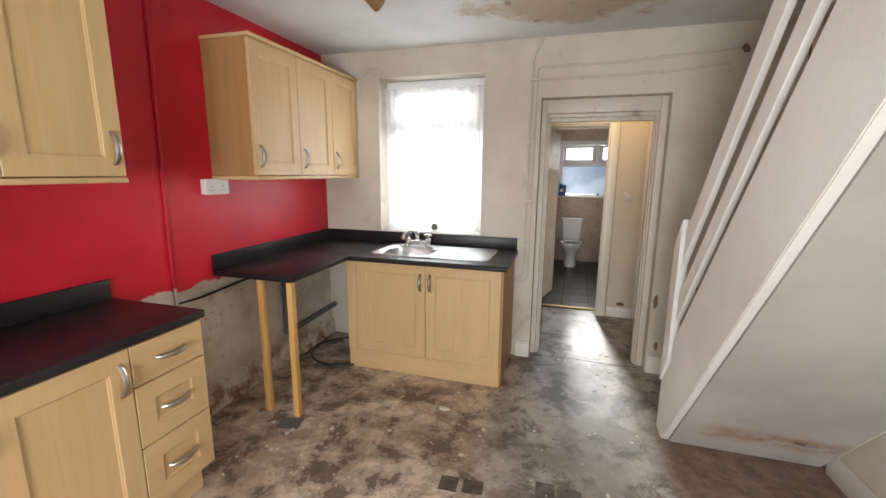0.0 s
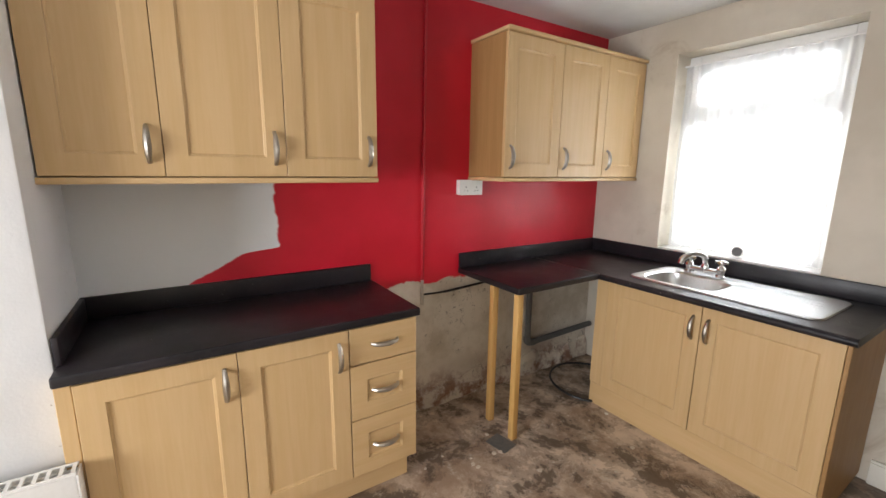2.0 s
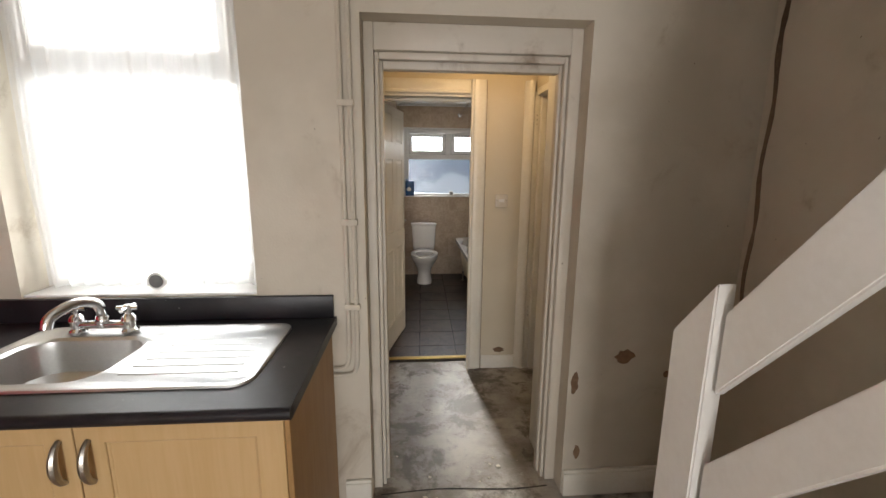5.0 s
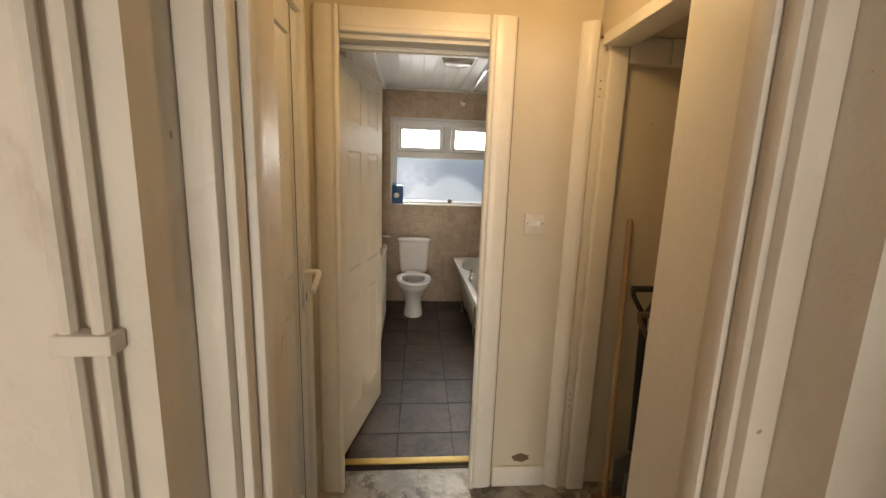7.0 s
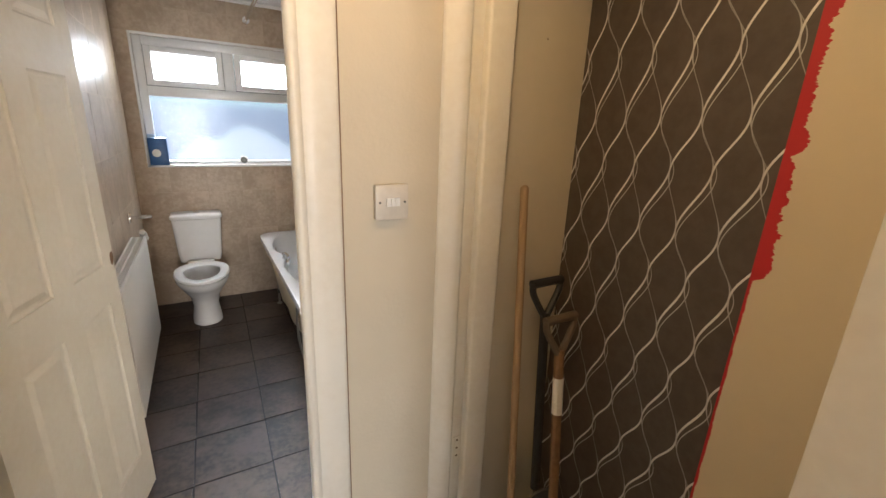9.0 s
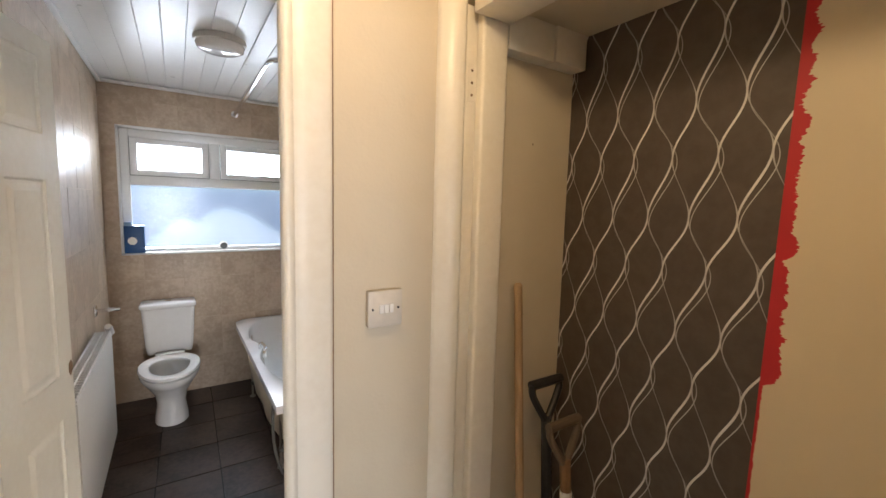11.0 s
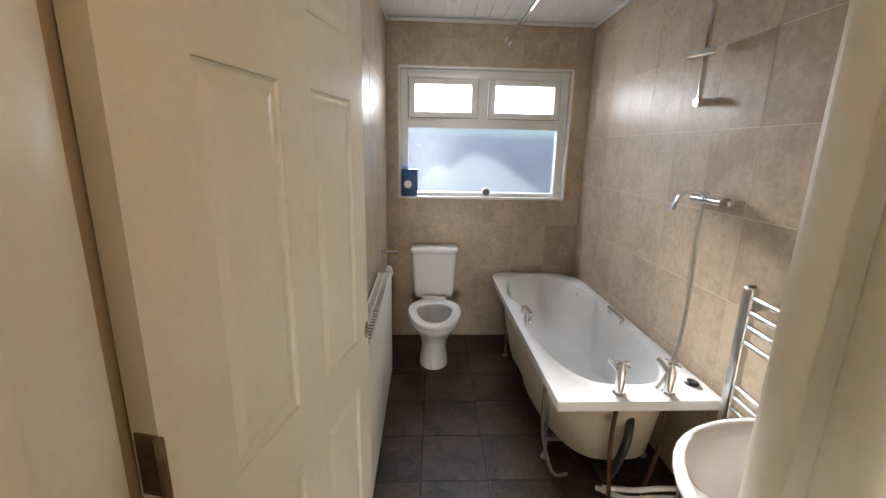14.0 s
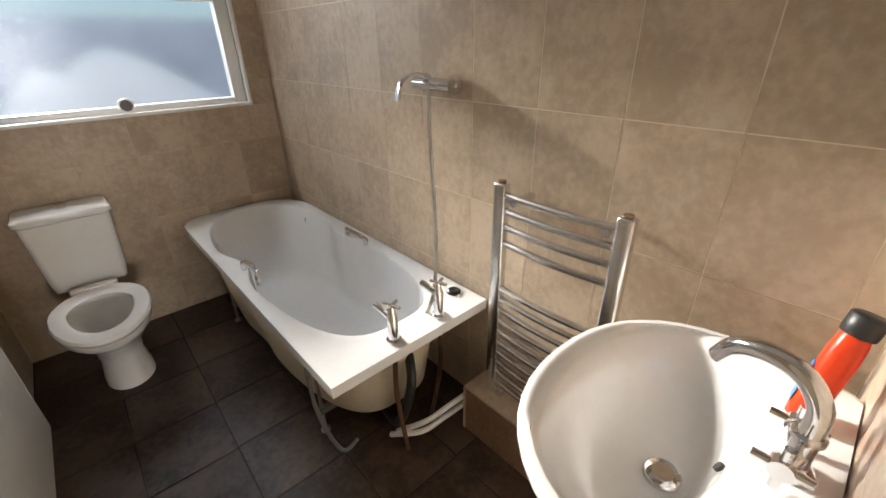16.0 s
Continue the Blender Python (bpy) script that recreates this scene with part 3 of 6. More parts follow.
part("reveal", boxes((2.802, 2.837, 5.0755, HYR - 0.002, 0, 2.067), bevel=0.003), M_CREAM, kd)
part("bead", boxes((1.997, 2.014, 4.985, 5.02, 0, 1.964), (2.771, 2.787, 4.985, 5.02, 0, 1.964), (2.014, 2.771, 4.985, 5.02, 1.935, 1.964), bevel=0.006), M_LINING, kd)
part("stop", boxes((1.997, 2.028, 5.022, 5.07, 0, 1.964), (2.762, 2.787, 5.022, 5.07, 0, 1.964), (2.028, 2.762, 5.022, 5.07, 1.906, 1.964), bevel=0.006), M_LINING, kd)
for name, x0, x1 in (("skirting_left", 1.84, 1.953), ("skirting_right", 2.842, 3.566)):
    ob = solid(name.replace("_left", "").replace("_right", ""), boxes((x0, x1, KY1 - 0.022, KY1 - 0.001, 0.0, 0.115), (x0, x1, KY1 - 0.016, KY1 - 0.001, 0.115, 0.13), bevel=0.003), M_CREAM, "chipped cream skirting board along the wall", "baseboard")
solid("skirting", boxes((KX1 - 0.022, KX1 - 0.001, KY0, 3.95, 0.0, 0.13), bevel=0.004), M_CREAM, "cream skirting board under the stairs", "baseboard")

S = 1.26
Y0 = 4.0


def sloped(x0, x1, lo, hi, ya, yb, bevel=0.004):
    """A board in the stair's slope: between lo and hi above the string's lower line, from ya up to yb."""
    z = lambda y, h: (Y0 - y) * S + h
    bm = prism(bmesh.new(), [(ya, z(ya, lo)), (ya, z(ya, hi)), (yb, z(yb, hi)), (yb, z(yb, lo))], 0, x0, x1)
    bmesh.ops.bevel(bm, geom=list(bm.edges), offset=bevel, segments=2, affect="EDGES")
    return bm


st = thing("staircase", (3.18, 3.2, 0), "steep white painted closed-string staircase", "staircase")
bm = prism(bmesh.new(), [(4.0, 0.002), (4.13, 0.002), (4.13, 0.30), (3.99, 0.47), (2.41, 2.46), (2.05, 2.46)], 0, 2.785, 2.825)
bmesh.ops.bevel(bm, geom=list(bm.edges), offset=0.004, segments=2, affect="EDGES")
part("string", bm, M_GLOSS, st)
part("string_cap", sloped(2.79, 2.82, 0.458, 0.60, 3.995, 2.53), M_GLOSS, st)
part("rail", sloped(2.79, 2.815, 1.03, 1.215, 3.995, 2.87), M_GLOSS, st)
part("rail", sloped(2.79, 2.815, 0.71, 0.86, 3.995, 2.62), M_GLOSS, st)
bm = prism(bmesh.new(), [(4.005, 0.48), (4.005, 1.285), (4.128, 1.135), (4.128, 0.304)], 0, 2.773, 2.818)
bmesh.ops.bevel(bm, geom=list(bm.edges), offset=0.004, segments=2, affect="EDGES")
part("newel_post", bm, M_GLOSS, st)
z = lambda y, h: (Y0 - y) * S + h
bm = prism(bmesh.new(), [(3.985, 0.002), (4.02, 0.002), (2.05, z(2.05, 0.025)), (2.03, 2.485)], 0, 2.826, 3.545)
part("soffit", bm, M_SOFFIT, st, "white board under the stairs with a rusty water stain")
for i in range(11):
    top = 0.215 * (i + 1)
    y = Y0 + 0.30 - top / S + 0.09
    part("tread", boxes((2.828, 3.567, y - 0.20, y, top - 0.03, top), bevel=0.004), M_GLOSS, st)
    part("riser", boxes((2.828, 3.567, y - 0.032, y - 0.015, max(0.0, top - 0.215), top - 0.031)), M_GLOSS, st)
part("wall_string", sloped(3.547, 3.568, 0.0, 0.55, 3.98, 2.45), M_CREAM, st)

# ---- kitchen window ----
w1 = thing("window_1", (1.07, 5.05, 1.0), "white plastic window with a top opening light", "window", kind="structure")
part("window_frame", boxes((0.628, 0.70, 5.03, 5.10, 1.004, 2.27), (1.44, 1.512, 5.03, 5.10, 1.004, 2.27), (0.70, 1.44, 5.03, 5.10, 1.004, 1.07), (0.70, 1.44, 5.03, 5.10, 2.20, 2.27), (0.70, 1.44, 5.03, 5.10, 1.84, 1.91), bevel=0.006), M_UPVC, w1)
sash = part("top_light_sash", boxes((0.705, 0.75, 5.015, 5.08, 1.915, 2.195), (1.39, 1.435, 5.015, 5.08, 1.915, 2.195), (0.75, 1.39, 5.015, 5.08, 1.915, 1.96), (0.75, 1.39, 5.015, 5.08, 2.15, 2.195), bevel=0.006), M_UPVC, w1)
part("handle", boxes((1.02, 1.12, 4.995, 5.014, 1.927, 1.947), bevel=0.004), M_UPVC, sash)
for z0, z1 in ((1.07, 1.84), (1.962, 2.148)):
    g = part("pane", boxes((0.70, 1.44, 5.06, 5.066, z0, z1)), M_CLEAR, w1)
    g.visible_shadow = False
part("window_sill", boxes((0.628, 1.512, 4.885, 5.028, 1.001, 1.012), bevel=0.003), M_UPVC, w1)


def curtain():
    bm = bmesh.new()
    nx, nz = 110, 14
    rows = []
    for j in range(nz + 1):
        z = 1.022 + (2.20 - 1.022) * j / nz
        row = []
        for i in range(nx + 1):
            u = i / nx
            x = 0.645 + 0.855 * u
            fold = 0.014 * math.sin(u * 2 * math.pi * 13 + 1.2 * math.sin(u * 9)) + 0.006 * math.sin(u * 61 + z * 2)
            row.append(bm.verts.new((x + 0.004 * math.sin(z * 7 + u * 20), 4.975 + fold * (1.0 - 0.25 * j / nz), z)))
        rows.append(row)
    for a, b in zip(rows, rows[1:]):
        for i in range(nx):
            bm.faces.new((a[i], a[i + 1], b[i + 1], b[i]))
    return bm


nc = thing("net_curtain", (1.07, 4.975, 1.02), "sheer white net curtain hanging in the window", "curtain")
part("cloth", curtain(), M_NET, nc)
part("rod", tube(bmesh.new(), [(0.632, 4.975, 2.205), (1.508, 4.975, 2.205)], 0.006), M_UPVC, nc)


# ---- kitchen units ----
def shaker(width, height, rail=0.075, depth=0.02):
    """The frame of a shaker door in one piece: width along x, out along -y, height along z."""
    h = min(rail, height * 0.3)
    R = lambda a, b, n: [(a, n, b), (width - a, n, b), (width - a, n, height - b), (a, n, height - b)]
    e = 0.0018
    return loft(bmesh.new(), [R(0, 0, 0), R(0, 0, -depth + e), R(e, e, -depth), R(rail - e, h - e, -depth), R(rail, h, -depth + e), R(rail, h, 0), R(0, 0, 0)], False, False)


def sunk_panel(width, height, rail=0.075):
    """The panel that lies back within the frame, with a small ovolo round it."""
    h = min(rail, height * 0.3)
    R = lambda a, n: [(rail + a, n, h + a), (width - rail - a, n, h + a), (width - rail - a, n, height - h - a), (rail + a, n, height - h - a)]
    return loft(bmesh.new(), [R(0.0004, -0.002), R(0.0004, -0.015), R(0.005, -0.0135), R(0.008, -0.011)], True, True)


def bow_handle(length=0.125, reach=0.03, upright=True):
    """A flat bow of satin metal standing out along -y, centred on its fixing."""
    pts = []
    for k in range(13):
        t = k / 12
        u = (t - 0.5) * length
        n = -0.002 - reach * math.sin(math.pi * t) ** 0.55
        pts.append((0, n, u) if upright else (u, n, 0))
    bm = tube(bmesh.new(), pts, [0.0075 + 0.0045 * math.sin(math.pi * k / 12) for k in range(13)], 8)
    return bm


def place(bm, x, y, z, facing):
    """Facing 'x' turns the -y front to +x, with the width along +y."""
    m = Matrix.Translation((x, y, z)) @ (Matrix.Rotation(radians(90), 4, "Z") if facing == "x" else Matrix.Identity(4))
    bmesh.ops.transform(bm, matrix=m, verts=bm.verts)
    return bm


def door_on(unit, x, y, z, w, h, facing, hu, hw, upright=True, name="door"):
    d = part(name, place(shaker(w, h), x, y, z, facing), M_BEECH if upright else (M_BEECH_Y if facing == "x" else M_BEECH_X), unit, "", 20)
    part("panel", place(sunk_panel(w, h), x, y, z, facing), M_BEECH if upright else (M_BEECH_Y if facing == "x" else M_BEECH_X), d, "", 20)
    hm = bow_handle(upright=upright)
    bmesh.ops.translate(hm, verts=hm.verts, vec=(hu, -0.019, hw))
    part("handle", place(hm, x, y, z, facing), M_NICKEL, d, "satin metal bow handle")
    return d


# the run of base units by the chimney breast
for y0, y1, name in ((1.745, 2.20, "a"), (2.201, 2.620, "b")):
    u = thing("base_cabinet", (0.35, (y0 + y1) / 2, 0), "beech effect base cabinet with a shaker door", "cabinet", "base units by the chimney breast")
    part("body", boxes((0.12, 0.618, y0 + 0.001, y1 - 0.001, 0.15, 0.866)), M_BEECH, u)
    door_on(u, 0.62, y0 + 0.001, 0.157, y1 - y0 - 0.002, 0.703, "x", y1 - y0 - 0.045, 0.59)
u = thing("drawer_cabinet", (0.35, 2.78, 0), "beech effect drawer unit with three drawers", "cabinet", "base units by the chimney breast")
part("body", boxes((0.12, 0.618, 2.622, 2.945, 0.15, 0.866)), M_BEECH, u)
for z0, z1 in ((0.157, 0.43), (0.436, 0.69), (0.696, 0.86)):
    if z1 > 0.8:
        d = part("drawer", place(boxes((0, 0.318, -0.02, 0, 0, z1 - z0), bevel=0.002, seg=1), 0.62, 2.624, z0, "x"), M_BEECH_Y, u)
        hm = bow_handle(upright=False)
        bmesh.ops.translate(hm, verts=hm.verts, vec=(0.159, -0.019, (z1 - z0) / 2))
        part("handle", place(hm, 0.62, 2.624, z0, "x"), M_NICKEL, d, "satin metal bow handle")
    else:
        door_on(u, 0.62, 2.624, z0, 0.318, z1 - z0, "x", 0.159, (z1 - z0) / 2, False, "drawer")
tagged(part("filler_panel", boxes((0.12, 0.632, 1.702, 1.743, 0.002, 0.866), bevel=0.002, seg=1), M_BEECH), "beech effect filler panel beside the base units", "panel")
tagged(part("plinth", boxes((0.55, 0.566, 1.79, 2.93, 0.002, 0.148), bevel=0.002, seg=1), M_BEECH_Y), "beech effect plinth with a chipped end", "plinth")
w = thing("worktop", (0.37, 2.33, 0.866), "black laminate worktop with scuffed edge and upstand", "worktop", "black worktops")
part("slab", boxes((KX0 + 0.001, 0.655, 1.702, 2.957, 0.868, 0.905), bevel=0.007, seg=3), M_TOP, w)
part("upstand", boxes((KX0 + 0.001, KX0 + 0.02, 1.702, 2.945, 0.9055, 1.0), (KX0 + 0.022, 0.57, 1.702, 1.72, 0.9055, 1.0), bevel=0.003), M_TOP, w)

# sink unit
u = thing("sink_cabinet", (1.2, 4.58, 0), "beech effect sink cabinet with two shaker doors", "cabinet")
part("body", boxes((0.63, 1.79, 4.294, 4.86, 0.15, 0.735)), M_BEECH, u)
part("side_panel", boxes((0.612, 0.6295, 4.294, 4.86, 0.15, 0.866)), M_BEECH, u)
part("top_rail", boxes((0.63, 1.79, 4.294, 4.312, 0.7355, 0.866)), M_BEECH_X, u)
part("end_panel", boxes((1.7905, 1.806, 4.27, 4.875, 0.03, 0.866), bevel=0.002, seg=1), M_BEECH_SHADED, u, "beech end panel coloured darker for its shaded side")
part("filler_panel", boxes((0.612, 0.692, 4.276, 4.293, 0.155, 0.864), bevel=0.002, seg=1), M_BEECH, u)
door_on(u, 0.696, 4.292, 0.157, 0.545, 0.703, "y", 0.51, 0.575)
door_on(u, 1.245, 4.292, 0.157, 0.543, 0.703, "y", 0.035, 0.575)
part("plinth", boxes((0.612, 1.79, 4.285, 4.30, 0.002, 0.15), bevel=0.002, seg=1), M_BEECH_X, u)

# the L-shaped worktop over it, cut open for the sink
w = thing("worktop", (0.9, 4.5, 0.866), "black laminate corner worktop with upstands", "worktop", "black worktops")
R = lambda x0, x1, y0, y1, z: [(x0, y0, z), (x1, y0, z), (x1, y1, z), (x0, y1, z)]
bm = loft(bmesh.new(), [R(KX0 + 0.001, 1.828, 4.222, KY1 - 0.001, 0.868), R(KX0 + 0.001, 1.828, 4.222, KY1 - 0.001, 0.905), R(0.80, 1.66, 4.335, 4.79, 0.905), R(0.80, 1.66, 4.335, 4.79, 0.868), R(KX0 + 0.001, 1.828, 4.222, KY1 - 0.001, 0.868)], False, False)
bmesh.ops.remove_doubles(bm, verts=bm.verts, dist=0.0004)
part("slab", bm, M_TOP, w)
part("front_edge", tube(bmesh.new(), [(0.665, 4.222, 0.8865), (1.828, 4.222, 0.8865)], 0.0185, 12), M_TOP, w)
part("side_slab", boxes((KX0 + 0.001, 0.662, 3.552, 4.218, 0.868, 0.905), bevel=0.006, seg=3), M_TOP, w)
part("joint_strip", boxes((KX0 + 0.03, 0.66, 4.2185, 4.2215, 0.87, 0.9065)), M_NICKEL, w)
part("upstand", boxes((KX0 + 0.001, KX0 + 0.02, 3.555, KY1 - 0.021, 0.9055, 1.0), (KX0 + 0.001, 1.82, KY1 - 0.02, KY1 - 0.001, 0.9055, 1.0), bevel=0.003), M_TOP, w)
for x, y, lean in ((0.425, 3.582, 0.008), (0.64, 3.575, -0.01)):
    leg = boxes((x - 0.019, x + 0.019, y - 0.019, y + 0.019, 0.001, 0.867), bevel=0.003)
    tagged(part("support_leg", leg, M_PINE), "raw pine batten leg propping up the worktop", "leg", "worktop legs")


def rrect(cx, cy, hx, hy, r, z, n=6):
    out = []
    for qx, qy, a0 in ((1, 1, 0), (-1, 1, 90), (-1, -1, 180), (1, -1, 270)):
        for k in range(n + 1):
            a = radians(a0 + 90 * k / n)
            out.append((cx + qx * (hx - r) + r * math.cos(a), cy + qy * (hy - r) + r * math.sin(a), z))
    return out


def sink_top():
    """Pressed steel: a rim, a round-cornered bowl and the plate around it."""
    bm = bmesh.new()
    cx, cy = 1.23, 4.56
    loft(bm, [rrect(cx, cy, 0.455, 0.238, 0.06, 0.906), rrect(cx, cy, 0.452, 0.235, 0.058, 0.913), rrect(cx, cy, 0.44, 0.223, 0.05, 0.914), rrect(cx, cy, 0.43, 0.213, 0.045, 0.909)], False, False)
    bw = [rrect(1.02, 4.535, 0.205, 0.165, 0.09, 0.909), rrect(1.02, 4.535, 0.195, 0.155, 0.088, 0.90), rrect(1.02, 4.535, 0.18, 0.14, 0.08, 0.79), rrect(1.02, 4.535, 0.155, 0.115, 0.07, 0.765), rrect(1.02, 4.535, 0.03, 0.03, 0.029, 0.758)]
    loft(bm, bw, False, True)
    outer, inner = rrect(cx, cy, 0.43, 0.213, 0.045, 0.909), bw[0]
    a = [bm.verts.new(p) for p in outer]
    b = [bm.verts.new(p) for p in inner]
    n = len(a)
    for k in range(n):
        bm.faces.new((a[k], a[(k + 1) % n], b[(k + 1) % n], b[k]))
    bmesh.ops.remove_doubles(bm, verts=bm.verts, dist=0.0005)
    return bm


sk = thing("sink", (1.23, 4.56, 0.905), "stainless steel inset sink with ribbed drainer", "sink")
part("bowl_and_rim", sink_top(), M_STEEL, sk)
for k in range(6):
    y = 4.41 + k * 0.05
    part("drainer_rib", tube(bmesh.new(), [(1.28 + 0.01 * k, y, 0.9075), (1.62, y, 0.9075)], 0.0035, 8), M_STEEL, sk)
part("overflow", tube(bmesh.new(), [(1.06, 4.692, 0.865), (1.06, 4.70, 0.867)], 0.013, 14), M_CHROME, sk)
part("waste", lathe(bmesh.new(), [(0.035, 0.7585), (0.03, 0.762), (0.012, 0.7605)], 1.02, 4.535, 20), M_CHROME, sk)

tp = thing("kitchen_mixer_tap", (1.02, 4.735, 0.913), "chrome bridge mixer tap with cross handles", "tap")
part("bridge", tube(bmesh.new(), smooth_path([(0.93, 4.735, 0.915), (0.936, 4.735, 0.938), (0.97, 4.735, 0.943), (1.07, 4.735, 0.943), (1.104, 4.735, 0.938), (1.11, 4.735, 0.915)], 4), 0.016, 12), M_CHROME, tp)
part("spout", tube(bmesh.new(), smooth_path([(1.02, 4.735, 0.935), (1.02, 4.735, 0.99), (1.012, 4.715, 1.032), (0.985, 4.665, 1.045), (0.955, 4.605, 1.02), (0.947, 4.59, 0.985)], 5), 0.018, 14), M_CHROME, tp)
part("collar", lathe(bmesh.new(), [(0.024, 0.95), (0.026, 0.958), (0.022, 0.972), (0.019, 0.98)], 1.02, 4.735, 18), M_CHROME, tp)
for x in (0.93, 1.11):
    v = part("valve", lathe(bmesh.new(), [(0.028, 0.913), (0.028, 0.922), (0.019, 0.932), (0.021, 0.952), (0.026, 0.962), (0.022, 0.975), (0.012, 0.985), (0.012, 0.998)], x, 4.735, 18), M_CHROME, tp)
    bm = tube(bmesh.new(), [(x - 0.036, 4.735, 1.005), (x + 0.036, 4.735, 1.005)], 0.0085, 10)
    tube(bm, [(x, 4.699, 1.005), (x, 4.771, 1.005)], 0.0085, 10)
    lathe(bm, [(0.015, 0.994), (0.016, 1.01), (0.010, 1.018), (0.002, 1.02)], x, 4.735, 14)
    part("cross_handle", bm, M_CHROME, v)
aw = thing("window_disc", (1.12, 5.0, 1.013), "small grey round suction disc on the sill", "disc", "round discs at the windows")
part("rim", tube(bmesh.new(), [(1.10, 4.945, 1.05), (1.10, 4.933, 1.05)], 0.036, 20), M_SOCKET, aw)
part("face", tube(bmesh.new(), [(1.10, 4.9325, 1.05), (1.10, 4.928, 1.05)], 0.027, 20), M_GREY, aw)


def wall_units(y0, splits, y1, near_handles, group):
    z0, z1 = 1.455, 2.275
    ys = [y0, *splits, y1]
    for a, b in zip(ys, ys[1:]):
        u = thing("wall_cabinet", (0.25, (a + b) / 2, z0), "beech effect wall cabinet with a shaker door", "cabinet", group)
        # body in the darkened beech, so its end looks turned from the light
        part("body", boxes((KX0 + 0.001, 0.40, a + 0.001, b - 0.001, z0 + 0.03, z1 - 0.022)), M_BEECH_SHADED, u)
        hu = 0.04 if near_handles else b - a - 0.045
        door_on(u, 0.401, a + 0.0015, z0 + 0.033, b - a - 0.003, z1 - z0 - 0.06, "x", hu, 0.11)
    tagged(part("cornice", boxes((KX0 + 0.001, 0.435, y0 - 0.008, y1, z1 - 0.02, z1), bevel=0.003), M_BEECH_Y), "beech effect cornice over the wall cabinets", "cornice")
    tagged(part("light_pelmet", boxes((KX0 + 0.001, 0.428, y0 - 0.005, y1, z0 + 0.006, z0 + 0.028), bevel=0.003), M_BEECH_Y), "beech effect pelmet under the wall cabinets", "pelmet")


wall_units(3.62, (4.055, 4.475), 4.872, True, "wall units by the window")
wall_units(1.705, (2.045, 2.462), 2.862, False, "wall units by the chimney breast")

# ---- fittings on the kitchen walls ----
so = thing("double_socket", (0.095, 3.61, 1.37), "white surface mounted double wall socket", "socket")
part("back_box", boxes((KX0 + 0.001, 0.125, 3.527, 3.697, 1.372, 1.462), bevel=0.004), M_SOCKET, so)
part("face_plate", boxes((0.1255, 0.134, 3.525, 3.699, 1.370, 1.464), bevel=0.003), M_SOCKET, so)
for y in (3.572, 3.652):
    part("pin_hole", boxes((0.1341, 0.1346, y - 0.003, y + 0.003, 1.415, 1.423), (0.1341, 0.1346, y - 0.014, y - 0.007, 1.395, 1.399), (0.1341, 0.1346, y + 0.007, y + 0.014, 1.395, 1.399)), M_BLACK, so)
    part("rocker", boxes((0.1341, 0.137, y + 0.018, y + 0.027, 1.43, 1.447), bevel=0.001, seg=1), M_SOCKET, so)
M_REDGLOSS = plain("red_gloss_paint", (0.42, 0.006, 0.018), (0.52, 0.012, 0.028), 0.32)
wp = thing("wall_conduit", (0.1, 3.285, 0.8), "thin conduit painted red with the wall", "conduit")
part("painted_run", tube(bmesh.new(), [(0.094, 3.285, 0.86), (0.096, 3.29, 1.5), (0.094, 3.305, KZ - 0.003)], 0.011, 8), M_REDGLOSS, wp)
part("bare_end", tube(bmesh.new(), [(0.094, 3.284, 0.70), (0.094, 3.285, 0.859)], 0.011, 8), M_WALL, wp)
cb = thing("black_pipe", (0.1, 3.5, 0.77), "dark pipe stub along the damp plaster", "pipe")
part("pipe", tube(bmesh.new(), smooth_path([(0.094, 3.29, 0.765), (0.1, 3.45, 0.762), (0.104, 3.65, 0.775), (0.12, 3.80, 0.79), (0.15, 3.86, 0.80)], 4), [0.006] * 4 + [0.008] * 8 + [0.011] * 5, 8), M_BLACK, cb)
wa = thing("waste_pipe", (0.14, 4.3, 0.25), "dark grey plastic waste pipe under the worktop", "pipe")
part("upright", tube(bmesh.new(), [(0.135, 4.16, 0.30), (0.135, 4.16, 0.70)], 0.022, 12), M_GREY, wa)
part("elbow", tube(bmesh.new(), smooth_path([(0.135, 4.16, 0.31), (0.135, 4.165, 0.275), (0.135, 4.20, 0.262), (0.135, 4.24, 0.262)], 4), 0.026, 12), M_GREY, wa)
part("level_run", tube(bmesh.new(), [(0.135, 4.22, 0.262), (0.14, 4.86, 0.285)], 0.022, 12), M_GREY, wa)
part("cap", lathe(bmesh.new(), [(0.03, 0.70), (0.032, 0.71), (0.032, 0.75), (0.02, 0.755)], 0.135, 4.16, 14), M_GREY, wa)
hs = thing("hose_coil", (0.45, 4.49, 0), "thin black hose lying in a loop on the floor", "hose")
loop = [(0.45 + (0.275 + 0.01 * math.sin(3 * a)) * math.cos(a), 4.49 + 0.285 * math.sin(a), 0.012 + 0.01 * (1 + math.sin(2 * a))) for a in (radians(20 + 8.5 * k) for k in range(43))]
part("loop", tube(bmesh.new(), loop, 0.008, 8), M_BLACK, hs)
bk = thing("wall_ledge", (0.11, 4.2, 0), "rough plaster ledge at the foot of the wall", "ledge")
bm = bmesh.new()
rings = []
random.seed(11)
for k in range(36):
    y = 2.97 + 1.90 * k / 35
    d, h = 0.014 + random.uniform(0, 0.018), 0.13 + 0.035 * math.sin(k * 0.6) + random.uniform(-0.02, 0.02)
    rings.append([(KX0 + 0.0005, y, 0.001), (KX0 + d + 0.012, y, 0.001), (KX0 + d + 0.006, y, h * 0.7), (KX0 + d * 0.5, y, h), (KX0 + 0.0005, y, h + 0.004)])
part("ledge", loft(bm, rings), M_RED, bk, "", 20)

PIPE = M_WALL
